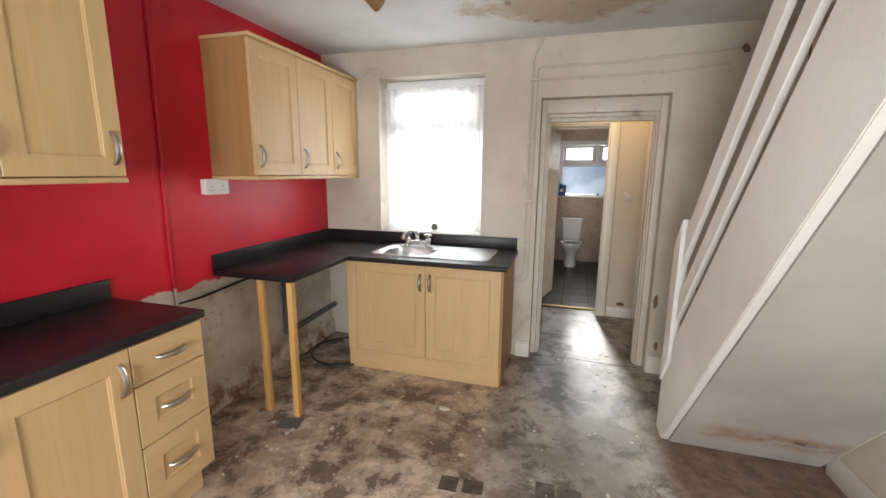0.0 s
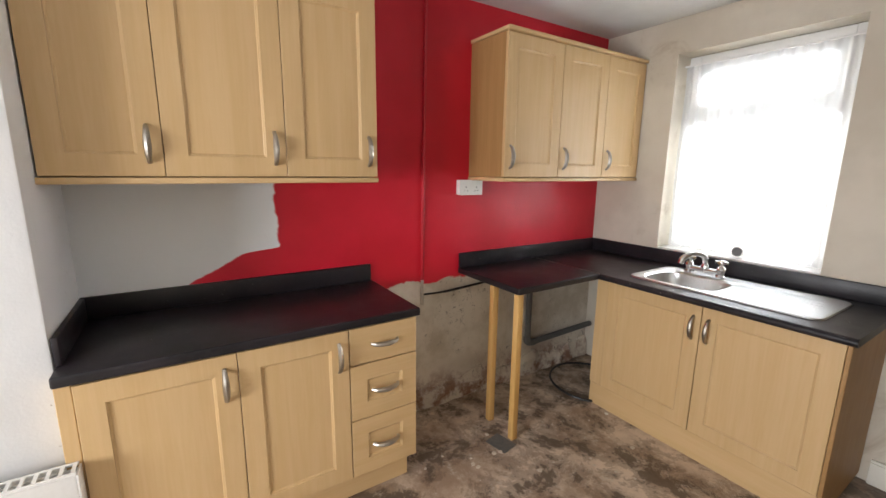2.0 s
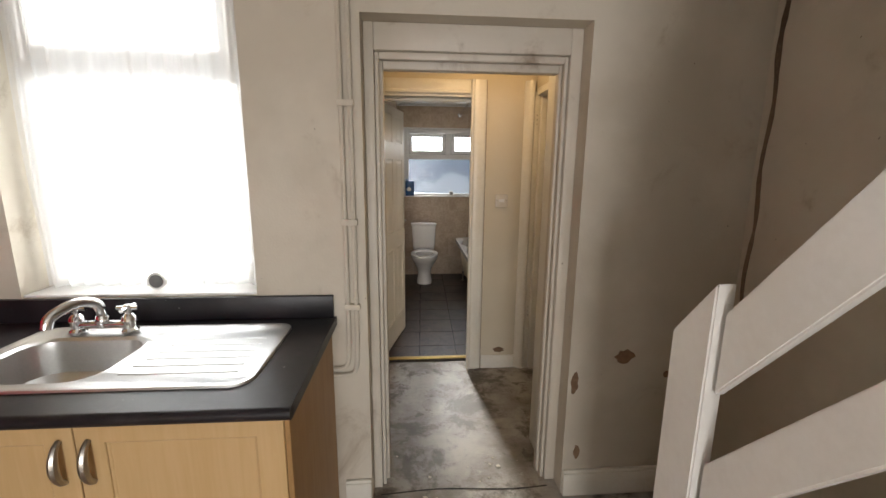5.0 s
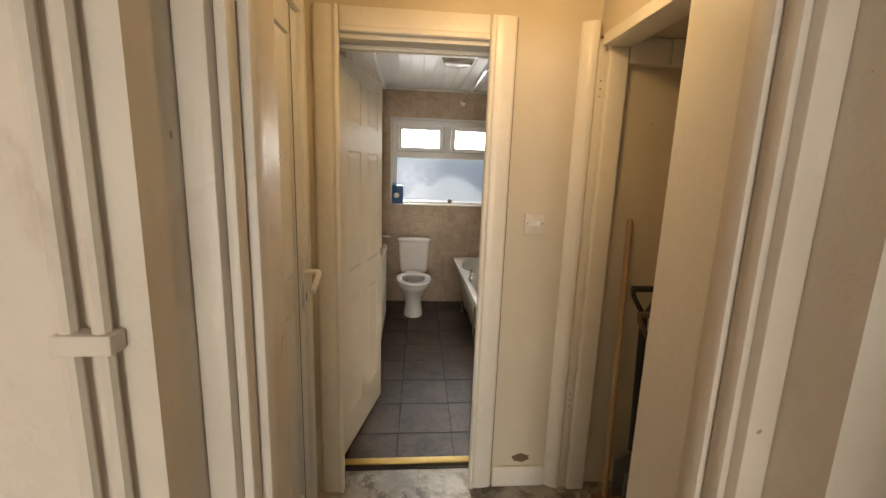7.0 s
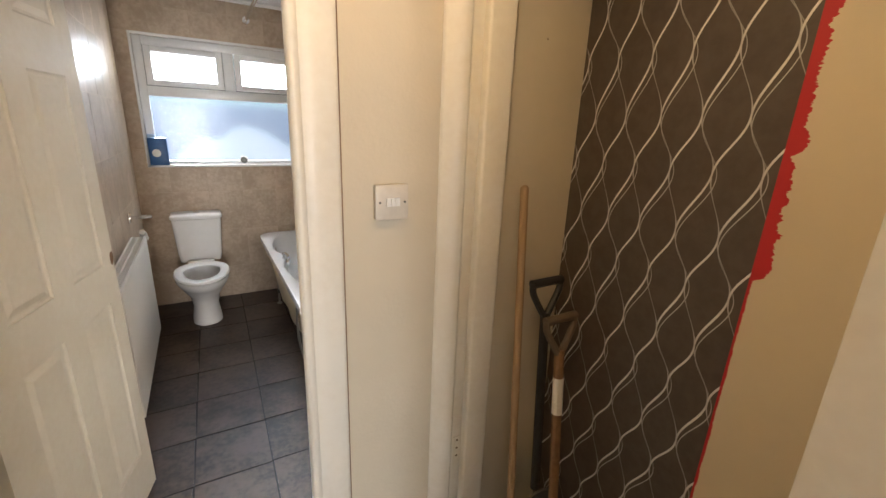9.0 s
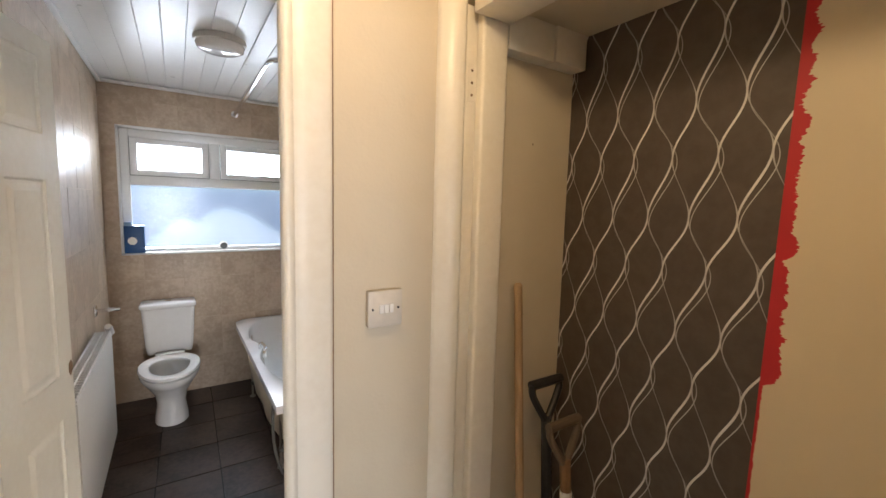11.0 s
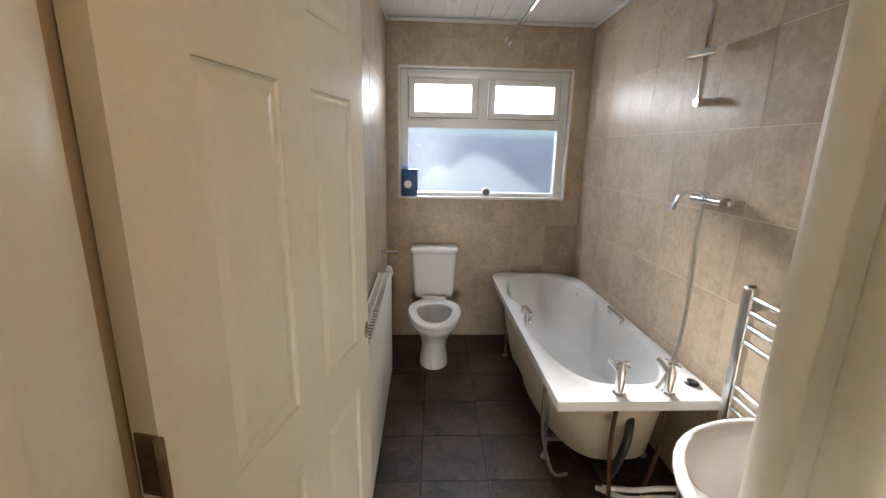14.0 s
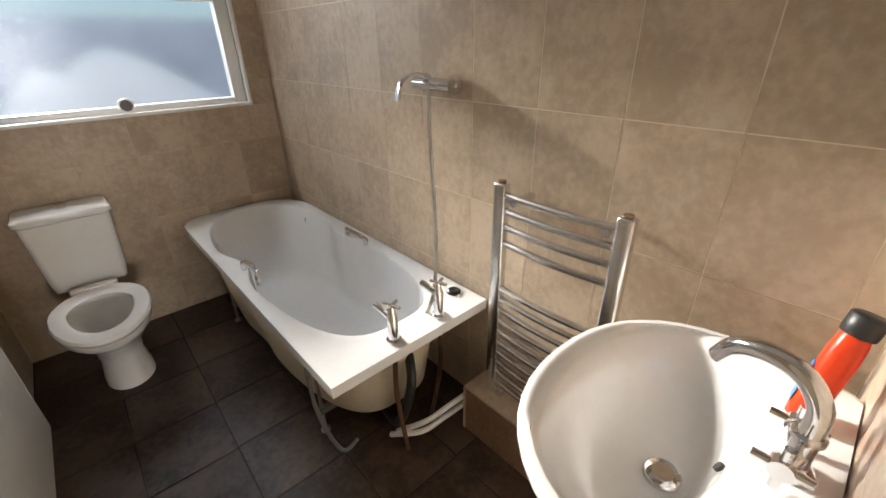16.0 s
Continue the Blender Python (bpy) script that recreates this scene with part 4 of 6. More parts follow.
vp = thing("wall_pipes", (1.9, 4.86, 0.7), "painted pipes down the wall beside the doorway", "pipes")
YP = KY1 - 0.014
part("upright_pipe", tube(bmesh.new(), smooth_path([(1.81, YP, 0.675), (1.85, YP, 0.68), (1.872, YP, 0.71), (1.878, YP, 0.80)], 4) + [Vector((1.879, YP, 2.10)), Vector((1.885, YP, 2.33))] + smooth_path([(1.89, YP, 2.36), (1.92, YP, 2.43), (1.95, YP, KZ - 0.004)], 3), 0.0095, 8), PIPE, vp)
part("upright_pipe", tube(bmesh.new(), smooth_path([(1.81, YP, 0.645), (1.88, YP, 0.65), (1.905, YP, 0.685), (1.912, YP, 0.80)], 4) + [Vector((1.914, YP, 2.0)), Vector((1.914, YP, 2.24))] + smooth_path([(1.916, YP, 2.265), (1.935, YP, 2.282), (1.98, YP, 2.284)], 3) + smooth_path([(2.5, YP, 2.288), (2.84, YP, 2.304), (3.10, YP, 2.322), (3.225, YP, 2.338)], 3), 0.0095, 8), PIPE, vp)
part("level_pipe", tube(bmesh.new(), [Vector((1.88, YP - 0.004, 2.20))] + smooth_path([(2.2, YP, 2.198), (2.5, YP, 2.20), (2.84, YP, 2.212), (3.12, YP, 2.236), (3.15, YP, 2.235), (3.165, YP, 2.21), (3.15, YP, 2.19)], 4), 0.0085, 8), PIPE, vp)
for z in (2.20, 1.75, 1.30, 0.95):
    part("clip", boxes((1.866, 1.928, YP - 0.013, KY1 - 0.001, z - 0.012, z + 0.012), bevel=0.003), PIPE, vp)
for x, z in ((2.24, 2.286), (2.76, 2.300), (2.24, 2.198), (2.76, 2.208)):
    part("clip", boxes((x - 0.008, x + 0.008, YP - 0.013, KY1 - 0.001, z - 0.014, z + 0.014), bevel=0.003), PIPE, vp)
part("pipe_end", tube(bmesh.new(), [(3.215, YP, 2.34), (3.24, YP, 2.32), (3.24, YP, 2.30)], 0.019, 10), M_BARE, vp)


def blotch(cx, cz, rx, rz, seed):
    """A thin uneven patch of lost plaster on the window wall."""
    random.seed(seed)
    ring = [(cx + rx * math.cos(a) * random.uniform(0.7, 1.15), cz + rz * math.sin(a) * random.uniform(0.7, 1.15)) for a in (2 * math.pi * k / 14 for k in range(14))]
    return prism(bmesh.new(), ring, 1, KY1 - 0.0025, KY1 + 0.001)


for k, (cx, cz, rx, rz) in enumerate(((3.09, 0.69, 0.045, 0.035), (2.868, 0.57, 0.018, 0.06), (3.30, 0.60, 0.02, 0.02), (2.90, 0.22, 0.015, 0.04))):
    solid("trim_lost_plaster", blotch(cx, cz, rx, rz, 20 + k), M_BARE, "brown patch of lost plaster on the wall", "trim")
bm = bmesh.new()
random.seed(5)
rings = []
for k in range(30):
    z = 0.95 + 1.5 * k / 29
    y, w2 = 4.838 + 0.008 * math.sin(k * 0.7), 0.004 + 0.006 * k / 29 + random.uniform(0, 0.006)
    rings.append([(KX1 - 0.003, y - w2, z), (KX1 - 0.003, y + w2, z), (KX1 + 0.001, y + w2, z), (KX1 + 0.001, y - w2, z)])
solid("trim_wall_chase", loft(bm, rings), plain("dirty_open_crack", (0.12, 0.085, 0.055), (0.24, 0.17, 0.115), 0.9), "brown crack of bare plaster up the corner", "trim")

# radiator on the chimney breast
rk = thing("radiator", (0.65, 1.3, 0.1), "white panel radiator with a slotted top grille", "radiator", "panel radiators")
part("front_panel", boxes((0.684, 0.698, 0.75, 1.735, 0.11, 0.60), bevel=0.005), M_RAD, rk)
part("back_panel", boxes((0.636, 0.646, 0.75, 1.735, 0.12, 0.59), bevel=0.004), M_RAD, rk)
part("end_plate", boxes((0.636, 0.698, 1.7355, 1.74, 0.12, 0.60)), M_RAD, rk)
# convector coloured near-black, as the shade between the grille bars
part("convector", boxes((0.65, 0.68, 0.76, 1.73, 0.13, 0.575)), M_SLOT, rk)
bm = boxes((0.636, 0.643, 0.75, 1.735, 0.6005, 0.609), (0.690, 0.697, 0.75, 1.735, 0.6005, 0.609))
for k in range(34):
    box(bm, 0.643, 0.690, 0.752 + 0.0294 * k, 0.762 + 0.0294 * k, 0.601, 0.608)
part("top_grille", bm, M_RAD, rk)
for y in (0.95, 1.55):
    part("bracket", boxes((0.576, 0.6355, y - 0.015, y + 0.015, 0.2, 0.5)), M_RAD, rk)

# spot lamp under the ceiling
sl = thing("ceiling_spotlight", (1.1, 3.7, KZ), "small brown ceiling spotlight, switched off", "lamp")
part("base", lathe(bmesh.new(), [(0.05, KZ - 0.0005), (0.05, KZ - 0.015), (0.015, KZ - 0.025)], 1.08, 3.62, 20), M_BRASS, sl)
part("arm", tube(bmesh.new(), [(1.08, 3.62, KZ - 0.02), (1.10, 3.66, KZ - 0.055)], 0.008, 8), M_BRASS, sl)
part("shade", tube(bmesh.new(), [(1.09, 3.64, KZ - 0.04), (1.11, 3.675, KZ - 0.058), (1.16, 3.765, KZ - 0.098)], [0.018, 0.03, 0.045], 18), M_BROWN, sl)

# scraps on the floor
M_REMNANT = plain("worn_dark_tile", (0.05, 0.04, 0.032), (0.14, 0.115, 0.09), 0.5, 0, 18.0, 60.0)
random.seed(9)
bm = bmesh.new()
for k in range(150):
    x, y = random.uniform(0.5, 2.7), random.uniform(2.6, 5.2)
    if 0.6 < x < 1.82 and y > 4.2:
        continue
    r = random.choice((0.004, 0.006, 0.008, 0.014))
    ring = [(x + r * math.cos(a) * random.uniform(0.5, 1.3), y + r * math.sin(a) * random.uniform(0.5, 1.3)) for a in (0, 1.3, 2.5, 3.8, 5.1)]
    prism(bm, ring, 2, 0.0005, 0.002 + r * 0.2)
tagged(part("plaster_crumbs", bm, M_WALL), "scattered white plaster crumbs on the concrete", "debris", kind="stuff")
for k, (x, y, r) in enumerate(((1.492, 3.918, 0.032), (0.774, 4.255, 0.014))):
    ring = [(x + r * math.cos(a) * (1.3 if k == 0 else 1) * random.uniform(0.7, 1.1), y + r * 0.6 * math.sin(a)) for a in (2 * math.pi * i / 9 for i in range(9))]
    tagged(part("plaster_flake", prism(bmesh.new(), ring, 2, 0.0005, 0.006), M_GLOSS), "white flake of plaster on the floor", "debris", "plaster flakes")
for x, y, sx, sy, a in ((0.64, 3.49, 0.07, 0.055, 12), (1.70, 3.30, 0.045, 0.05, 3), (1.82, 3.31, 0.05, 0.045, 5), (2.16, 3.38, 0.045, 0.06, 2), (2.28, 3.39, 0.05, 0.04, 4), (2.22, 3.28, 0.09, 0.05, 3)):
    bm = boxes((-sx, sx, -sy, sy, 0.0004, 0.003), bevel=0.001, seg=1)
    bmesh.ops.transform(bm, matrix=pose(x, y, 0, 0, 0, a), verts=bm.verts)
    tagged(part("tile_remnant", bm, M_GREY if x < 1 else M_REMNANT), "dark square remnant of an old floor tile", "tile", "tile remnants")
bm = bmesh.new()
random.seed(3)
rings = [[(x, 4.93 + 0.01 * math.sin(x * 9) - 0.003, 0.0005), (x, 4.93 + 0.01 * math.sin(x * 9) + 0.003 + random.uniform(0, 0.004), 0.0005), (x, 4.93 + 0.01 * math.sin(x * 9) + 0.003, 0.0022), (x, 4.93 + 0.01 * math.sin(x * 9), 0.0022)] for x in (1.99 + 0.8 * k / 30 for k in range(31))]
solid("trim_floor_joint", loft(bm, rings), M_SLOT, "dark joint across the concrete in the doorway", "trim")
# ---- back door in the hall ----
bd = thing("door_back", (1.80, 5.65, 0), "white plastic back door with a diamond pane", "door", kind="structure")
part("door_frame", boxes((1.76, 1.845, 6.05, 6.108, 0, 2.095), (1.76, 1.845, 5.192, 5.25, 0, 2.095), (1.76, 1.845, 5.25, 6.05, 2.035, 2.095), bevel=0.006), M_UPVC, bd)
leaf = part("leaf", boxes((1.775, 1.83, 5.945, 6.045, 0.02, 2.03), (1.775, 1.83, 5.255, 5.38, 0.02, 2.03), (1.775, 1.83, 5.38, 5.945, 1.93, 2.03), (1.775, 1.83, 5.38, 5.945, 0.02, 0.16), bevel=0.008), M_UPVC, bd)


def diamond_panel():
    """The planked panel with a square hole set on its corner."""
    bm = bmesh.new()
    cy, cz, r = 5.668, 1.517, 0.133
    hole = [(cy + r, cz), (cy, cz + r), (cy - r, cz), (cy, cz - r)]
    for i, corner in enumerate(((5.942, 1.928), (5.383, 1.928), (5.383, 1.115), (5.942, 1.115))):
        a, b = hole[i], hole[(i + 1) % 4]
        prev = ((5.942, cz), (cy, 1.928), (5.383, cz), (cy, 1.115))
        prism(bm, [prev[i], corner, prev[(i + 1) % 4], b, a], 0, 1.785, 1.818)
    return bm


part("panel", diamond_panel(), M_UPVC, leaf)
bm = bmesh.new()
cy, cz = 5.668, 1.517
for k in range(4):
    a0, a1 = k * math.pi / 2, (k + 1) * math.pi / 2
    p = lambda r, a: (cy + r * math.cos(a), cz + r * math.sin(a))
    prism(bm, [p(0.133, a0), p(0.176, a0), p(0.176, a1), p(0.133, a1)], 0, 1.8185, 1.832)
bmesh.ops.bevel(bm, geom=list(bm.edges), offset=0.003, segments=2, affect="EDGES")
part("diamond_frame", bm, M_UPVC, leaf)
g = part("diamond_pane", prism(bmesh.new(), [(cy + 0.132, cz), (cy, cz + 0.132), (cy - 0.132, cz), (cy, cz - 0.132)], 0, 1.797, 1.803), M_DIAMOND, leaf)
g.visible_shadow = False
part("gasket", boxes((1.8305, 1.832, 5.947, 5.9505, 0.02, 2.03)), M_BLACK, leaf)
for k in range(4):
    part("plank_groove", boxes((1.8182, 1.8192, 5.47 + 0.1 * k, 5.474 + 0.1 * k, 1.12, (1.92, 1.32, 1.34, 1.34)[k])), M_CREAM, leaf)
part("lower_panel", boxes((1.785, 1.818, 5.383, 5.942, 0.162, 0.955), (1.785, 1.818, 5.383, 5.942, 0.963, 1.084), (1.785, 1.818, 5.383, 5.942, 1.091, 1.1145), bevel=0.004), M_UPVC, leaf)
hp = part("handle_plate", boxes((1.8305, 1.842, 6.000, 6.034, 0.94, 1.155), bevel=0.005), M_UPVC, leaf)
part("lever", tube(bmesh.new(), smooth_path([(1.842, 6.017, 1.092), (1.878, 6.017, 1.094), (1.894, 6.008, 1.092), (1.897, 5.985, 1.083), (1.893, 5.905, 1.045)], 4), 0.011, 10), M_UPVC, hp)
part("keyhole", boxes((1.8421, 1.8435, 6.013, 6.021, 0.975, 1.01), bevel=0.001), M_BLACK, hp)

# ---- bathroom doorway and door ----
dw = thing("doorway_bathroom", (2.235, 6.25, 0), "cream painted bathroom door lining with moulded architrave", "doorway", kind="structure")
part("lining", frame_of(1.873, 2.633, BY0 + 0.001, BY1 - 0.001, 2.018, 0.029), M_CREAM, dw)
part("stop", boxes((2.577, 2.6035, 6.222, 6.268, 0, 1.988), (1.904, 2.577, 6.222, 6.268, 1.970, 1.988), bevel=0.004), M_CREAM, dw)


def architrave(x0, x1, s, z1):
    """An upright moulding on the hall wall: a rounded bead at the opening's side (s = 1: at x0), then a flat that thins outwards."""
    w = x1 - x0
    prof = [(0.0, 0.001), (0.0, 0.014), (0.003, 0.021), (0.009, 0.025), (0.016, 0.025), (0.022, 0.021), (0.025, 0.018), (0.034, 0.0175), (0.042, 0.019), (0.055, 0.019), (w - 0.012, 0.016), (w - 0.004, 0.013), (w, 0.008), (w, 0.001)]
    return prism(bmesh.new(), [((x0 + u) if s > 0 else (x1 - u), BY0 - v) for u, v in prof], 2, 0.0, z1)


part("architrave", architrave(2.548, 2.655, 1, 2.10), M_CREAM, dw)
part("architrave", architrave(1.862, 1.962, -1, 2.10), M_CREAM, dw)
part("shadow_gap", boxes((2.6555, 2.660, BY0 - 0.002, BY0 - 0.0005, 0.0, 2.10)), M_BARE, dw, "dark open joint beside the moulding")
part("architrave_head", boxes((1.963, 2.547, BY0 - 0.018, BY0 - 0.001, 2.005, 2.10), (1.963, 2.547, BY0 - 0.025, BY0 - 0.018, 2.008, 2.03), bevel=0.005), M_CREAM, dw)
part("threshold_strip", boxes((1.905, 2.602, 6.302, 6.345, 0.0045, 0.014), bevel=0.004), M_BRASS, dw)

DL, DH, DT = 0.655, 1.965, 0.038
M_AGED = plain("tarnished_brass", (0.13, 0.085, 0.045), (0.24, 0.17, 0.10), 0.5, 0.7, 20.0, 90.0)


def panel_door():
    """A six-panel door leaf along x from its hinge, with sunk mouldings on both faces."""
    xs = (0.0, 0.115, 0.30, 0.40, 0.58, DL)
    zs = (0.0, 0.19, 0.83, 0.965, 1.56, 1.69, 1.905, DH)
    out = []
    for s in (-1, 1):
        y0, y1 = sorted((s * (DT / 2 - 0.0062), s * DT / 2))
        for a, b in ((xs[0], xs[1]), (xs[2], xs[3]), (xs[4], xs[5])):
            out.append(("stile", (a, b, y0, y1, 0, DH)))
        for a, b in ((xs[1], xs[2]), (xs[3], xs[4])):
            for c, d in ((zs[0], zs[1]), (zs[2], zs[3]), (zs[4], zs[5]), (zs[6], zs[7])):
                out.append(("rail", (a, b, y0, y1, c, d)))
    return out


DOOR = Matrix.Translation((1.900, 6.335, 0.02)) @ Matrix.Rotation(radians(76.4), 4, "Z")
door = thing("door_bathroom", (1.900, 6.335, 0), "cream six-panel bathroom door standing open", "door", kind="structure")
bm = boxes((0, DL, -DT / 2 + 0.006, DT / 2 - 0.006, 0, DH))
bmesh.ops.transform(bm, matrix=DOOR, verts=bm.verts)
lf = part("leaf", bm, M_CREAM, door)
for nm, dims in panel_door():
    bm = boxes(dims)
    bmesh.ops.transform(bm, matrix=DOOR, verts=bm.verts)
    part(nm, bm, M_CREAM, lf)
for s in (-1, 1):
    for a, b in ((0.115, 0.30), (0.40, 0.58)):
        for c, d in ((0.19, 0.83), (0.965, 1.56), (1.69, 1.905)):
            i, o, e = 0.032, 0.014, 0.0035
            top, low = s * (DT / 2 - 0.001), s * (DT / 2 - 0.0055)
            bm = loft(bmesh.new(), [[(a + q, v, c + q), (b - q, v, c + q), (b - q, v, d - q), (a + q, v, d - q)] for q, v in ((0.001, s * DT / 2 - s * 0.002), (0.006, low), (o, low), (i, top))], False, True)
            bmesh.ops.transform(bm, matrix=DOOR, verts=bm.verts)
            part("panel", bm, M_CREAM, lf, "", 12)
for z0 in (0.30, 1.04, 1.74):
    bm = boxes((-0.003, 0.0005, -DT / 2, DT / 2 - 0.006, z0, z0 + 0.085), bevel=0.001)
    tube(bm, [(-0.006, -DT / 2 - 0.006, z0), (-0.006, -DT / 2 - 0.006, z0 + 0.085)], 0.006, 8)
    bmesh.ops.transform(bm, matrix=DOOR, verts=bm.verts)
    part("hinge", bm, M_AGED, lf, "tarnished brass hinge")
bm = boxes((DL - 0.001, DL + 0.0015, -0.012, 0.012, 0.93, 1.05), bevel=0.0005)
bmesh.ops.transform(bm, matrix=DOOR, verts=bm.verts)
part("latch_plate", bm, M_NICKEL, lf)
random.seed(17)
ring = [(DL - 0.013 + 0.011 * math.cos(a) * random.uniform(0.75, 1.15), 0.975 + 0.024 * math.sin(a) * random.uniform(0.7, 1.2)) for a in (2 * math.pi * k / 12 for k in range(12))]
bm = prism(bmesh.new(), ring, 1, -DT / 2 - 0.0012, DT / 2 + 0.0012)
bmesh.ops.transform(bm, matrix=DOOR, verts=bm.verts)
part("lock_notch", bm, M_BROWN, lf, "splintered brown notch where the lock was")

# the low board and a bare patch on the hall wall
solid("skirting_hall", boxes((2.662, 2.916, BY0 - 0.016, BY0 - 0.001, 0.0, 0.105), bevel=0.004), M_CREAM, "cream skirting board beside the bathroom doorway", "baseboard")
random.seed(31)
ring = [(2.80 + 0.05 * math.cos(a) * random.uniform(0.7, 1.15), 0.145 + 0.022 * math.sin(a) * random.uniform(0.7, 1.15)) for a in (2 * math.pi * k / 14 for k in range(14))]
solid("trim_lost_plaster", prism(bmesh.new(), ring, 1, BY0 - 0.0025, BY0 + 0.001), M_BARE, "brown patch of lost plaster above the skirting", "trim")

# light switch and closet frame
M_SWITCH = plain("grubby_cream_plastic", (0.56, 0.51, 0.43), (0.64, 0.59, 0.51), 0.4)
sw = thing("light_switch", (2.78, BY0 - 0.006, 1.29), "cream three-gang light switch", "switch")
part("back_box", boxes((2.737, 2.821, BY0 - 0.013, BY0 - 0.001, 1.247, 1.331), bevel=0.002), M_SWITCH, sw)
part("plate", boxes((2.735, 2.823, BY0 - 0.021, BY0 - 0.0135, 1.245, 1.333), bevel=0.003), M_SWITCH, sw)
for k in range(3):
    part("rocker", boxes((2.762 + 0.0125 * k, 2.773 + 0.0125 * k, BY0 - 0.0265, BY0 - 0.0215, 1.279, 1.300), bevel=0.001, seg=1), M_SOCKET, sw)
for x in (2.746, 2.812):
    part("screw", tube(bmesh.new(), [(x, BY0 - 0.0225, 1.289), (x, BY0 - 0.0205, 1.289)], 0.003, 8), M_BLACK, sw)

cf = thing("doorway_closet", (3.02, 5.7, 0), "cream painted closet door frame without a door", "doorway", kind="structure")
part("jamb", boxes((3.022, 3.105, 6.098, BY0 - 0.001, 0, 2.03), bevel=0.008, seg=3), M_CREAM, cf)
part("rebate", boxes((2.988, 3.0215, 6.122, BY0 - 0.001, 0, 2.03), bevel=0.002), M_CREAM, cf)
bm = prism(bmesh.new(), [(2.918, BY0 - 0.001), (2.918, 6.146), (2.926, 6.139), (2.936, 6.131), (2.948, 6.122), (2.960, 6.117), (2.975, 6.114), (2.983, 6.116), (2.987, 6.124), (2.987, BY0 - 0.001)], 2, 0.0, 2.10)
part("architrave", bm, M_CREAM, cf, "", 50)
part("head", boxes((2.988, 3.105, HYR + 0.002, 6.097, 2.0, 2.044), bevel=0.004), M_CREAM, cf)
for z0 in (0.42, 1.80):
    hg = part("hinge", boxes((2.990, 3.020, 6.1195, 6.1215, z0, z0 + 0.09), bevel=0.0005, seg=1), M_CREAM, cf, "hinge leaf painted over in cream")
    for dz in (0.015, 0.045, 0.075):
        part("screw", tube(bmesh.new(), [(3.005, 6.1195, z0 + dz), (3.005, 6.1185, z0 + dz)], 0.0035, 8), M_AGED, hg)
solid("wall_hall_east", boxes((3.0, 3.10, HYR, BY0, 2.046, 2.36)), M_HALL, "cream wall over the closet opening", "wall")
solid("trim_closet", boxes((3.108, 3.275, 6.10, BY0 - 0.001, 1.945, 2.044), (3.278, 3.405, 6.095, BY0 - 0.001, 1.945, 2.044), bevel=0.003), M_CREAM, "white boxed pipe casing in the closet", "trim")

# garden tools leaning in the closet
bs = thing("broom", (3.17, 5.98, 0.0), "pale wooden broom handle leaning in the closet", "broom")
part("handle", tube(bmesh.new(), [(3.15, 5.98, 0.06), (3.20, 6.125, 1.31), (3.2, 6.126, 1.318)], [0.013, 0.013, 0.007], 10), wood_mat("pale_broom_wood", (0.32, 0.215, 0.115), (0.40, 0.28, 0.16), 2, 0.6), bs)
part("head", boxes((3.09, 3.28, 5.95, 6.0, 0.03, 0.07), bevel=0.006), M_BROWN, bs)
part("bristles", boxes((3.10, 3.27, 5.955, 5.995, 0.001, 0.03)), M_SLOT, bs)


def digging_tool(name, x, y, top, lean, grip_mat, shaft_mat, label):
    """A spade or fork: a D grip, a straight shaft, socket and blade."""
    th = thing(name, (x, y, 0), label, name, "garden tools")
    dx, dy = lean
    P = lambda h, s=0.0, o=0.0: (x + dx * h + s, y + dy * h + o, h)
    part("shaft", tube(bmesh.new(), [P(0.28), P(top - 0.10)], 0.016, 10), shaft_mat, th)
    bm = tube(bmesh.new(), smooth_path([P(top - 0.12), P(top - 0.09, -0.02), P(top - 0.03, -0.055), P(top, -0.055)], 4), 0.011, 8)
    tube(bm, smooth_path([P(top - 0.12), P(top - 0.09, 0.02), P(top - 0.03, 0.055), P(top, 0.055)], 4), 0.011, 8)
    tube(bm, [P(top, -0.062), P(top, 0.062)], 0.014, 10)
    part("grip", bm, grip_mat, th)
    if name == "garden_fork":
        part("sticker", tube(bmesh.new(), [P(0.62), P(0.74)], 0.0172, 10), M_SOCKET, th, "torn pale sticker on the shaft")
    part("blade", prism(bmesh.new(), [(x - 0.08, 0.002), (x + 0.08, 0.002), (x + 0.085, 0.26), (x + 0.02, 0.29), (x - 0.02, 0.29), (x - 0.085, 0.26)], 1, y - 0.004, y + 0.004), M_GREY, th)
    return th


digging_tool("spade", 3.26, 5.98, 1.02, (0.02, 0.09), M_BLACK, M_BLACK, "spade with a black plastic grip leaning in the closet")
digging_tool("garden_fork", 3.255, 5.88, 0.93, (0.02, 0.12), plain("weathered_wood_grip", (0.095, 0.068, 0.046), (0.15, 0.11, 0.075), 0.6), M_BROWN, "garden fork with a weathered wooden grip")
tb = thing("paint_tub", (3.12, 5.80, 0), "small white plastic paint tub on the closet floor", "tub")
part("body", lathe(bmesh.new(), [(0.06, 0.001), (0.07, 0.11), (0.073, 0.115), (0.066, 0.115), (0.057, 0.012)], 3.10, 5.83, 24), M_SOCKET, tb)

# ---- bathroom window ----
w2 = thing("window_2", (2.65, 9.05, 1.13), "white plastic bathroom window with two top lights", "window", kind="structure")
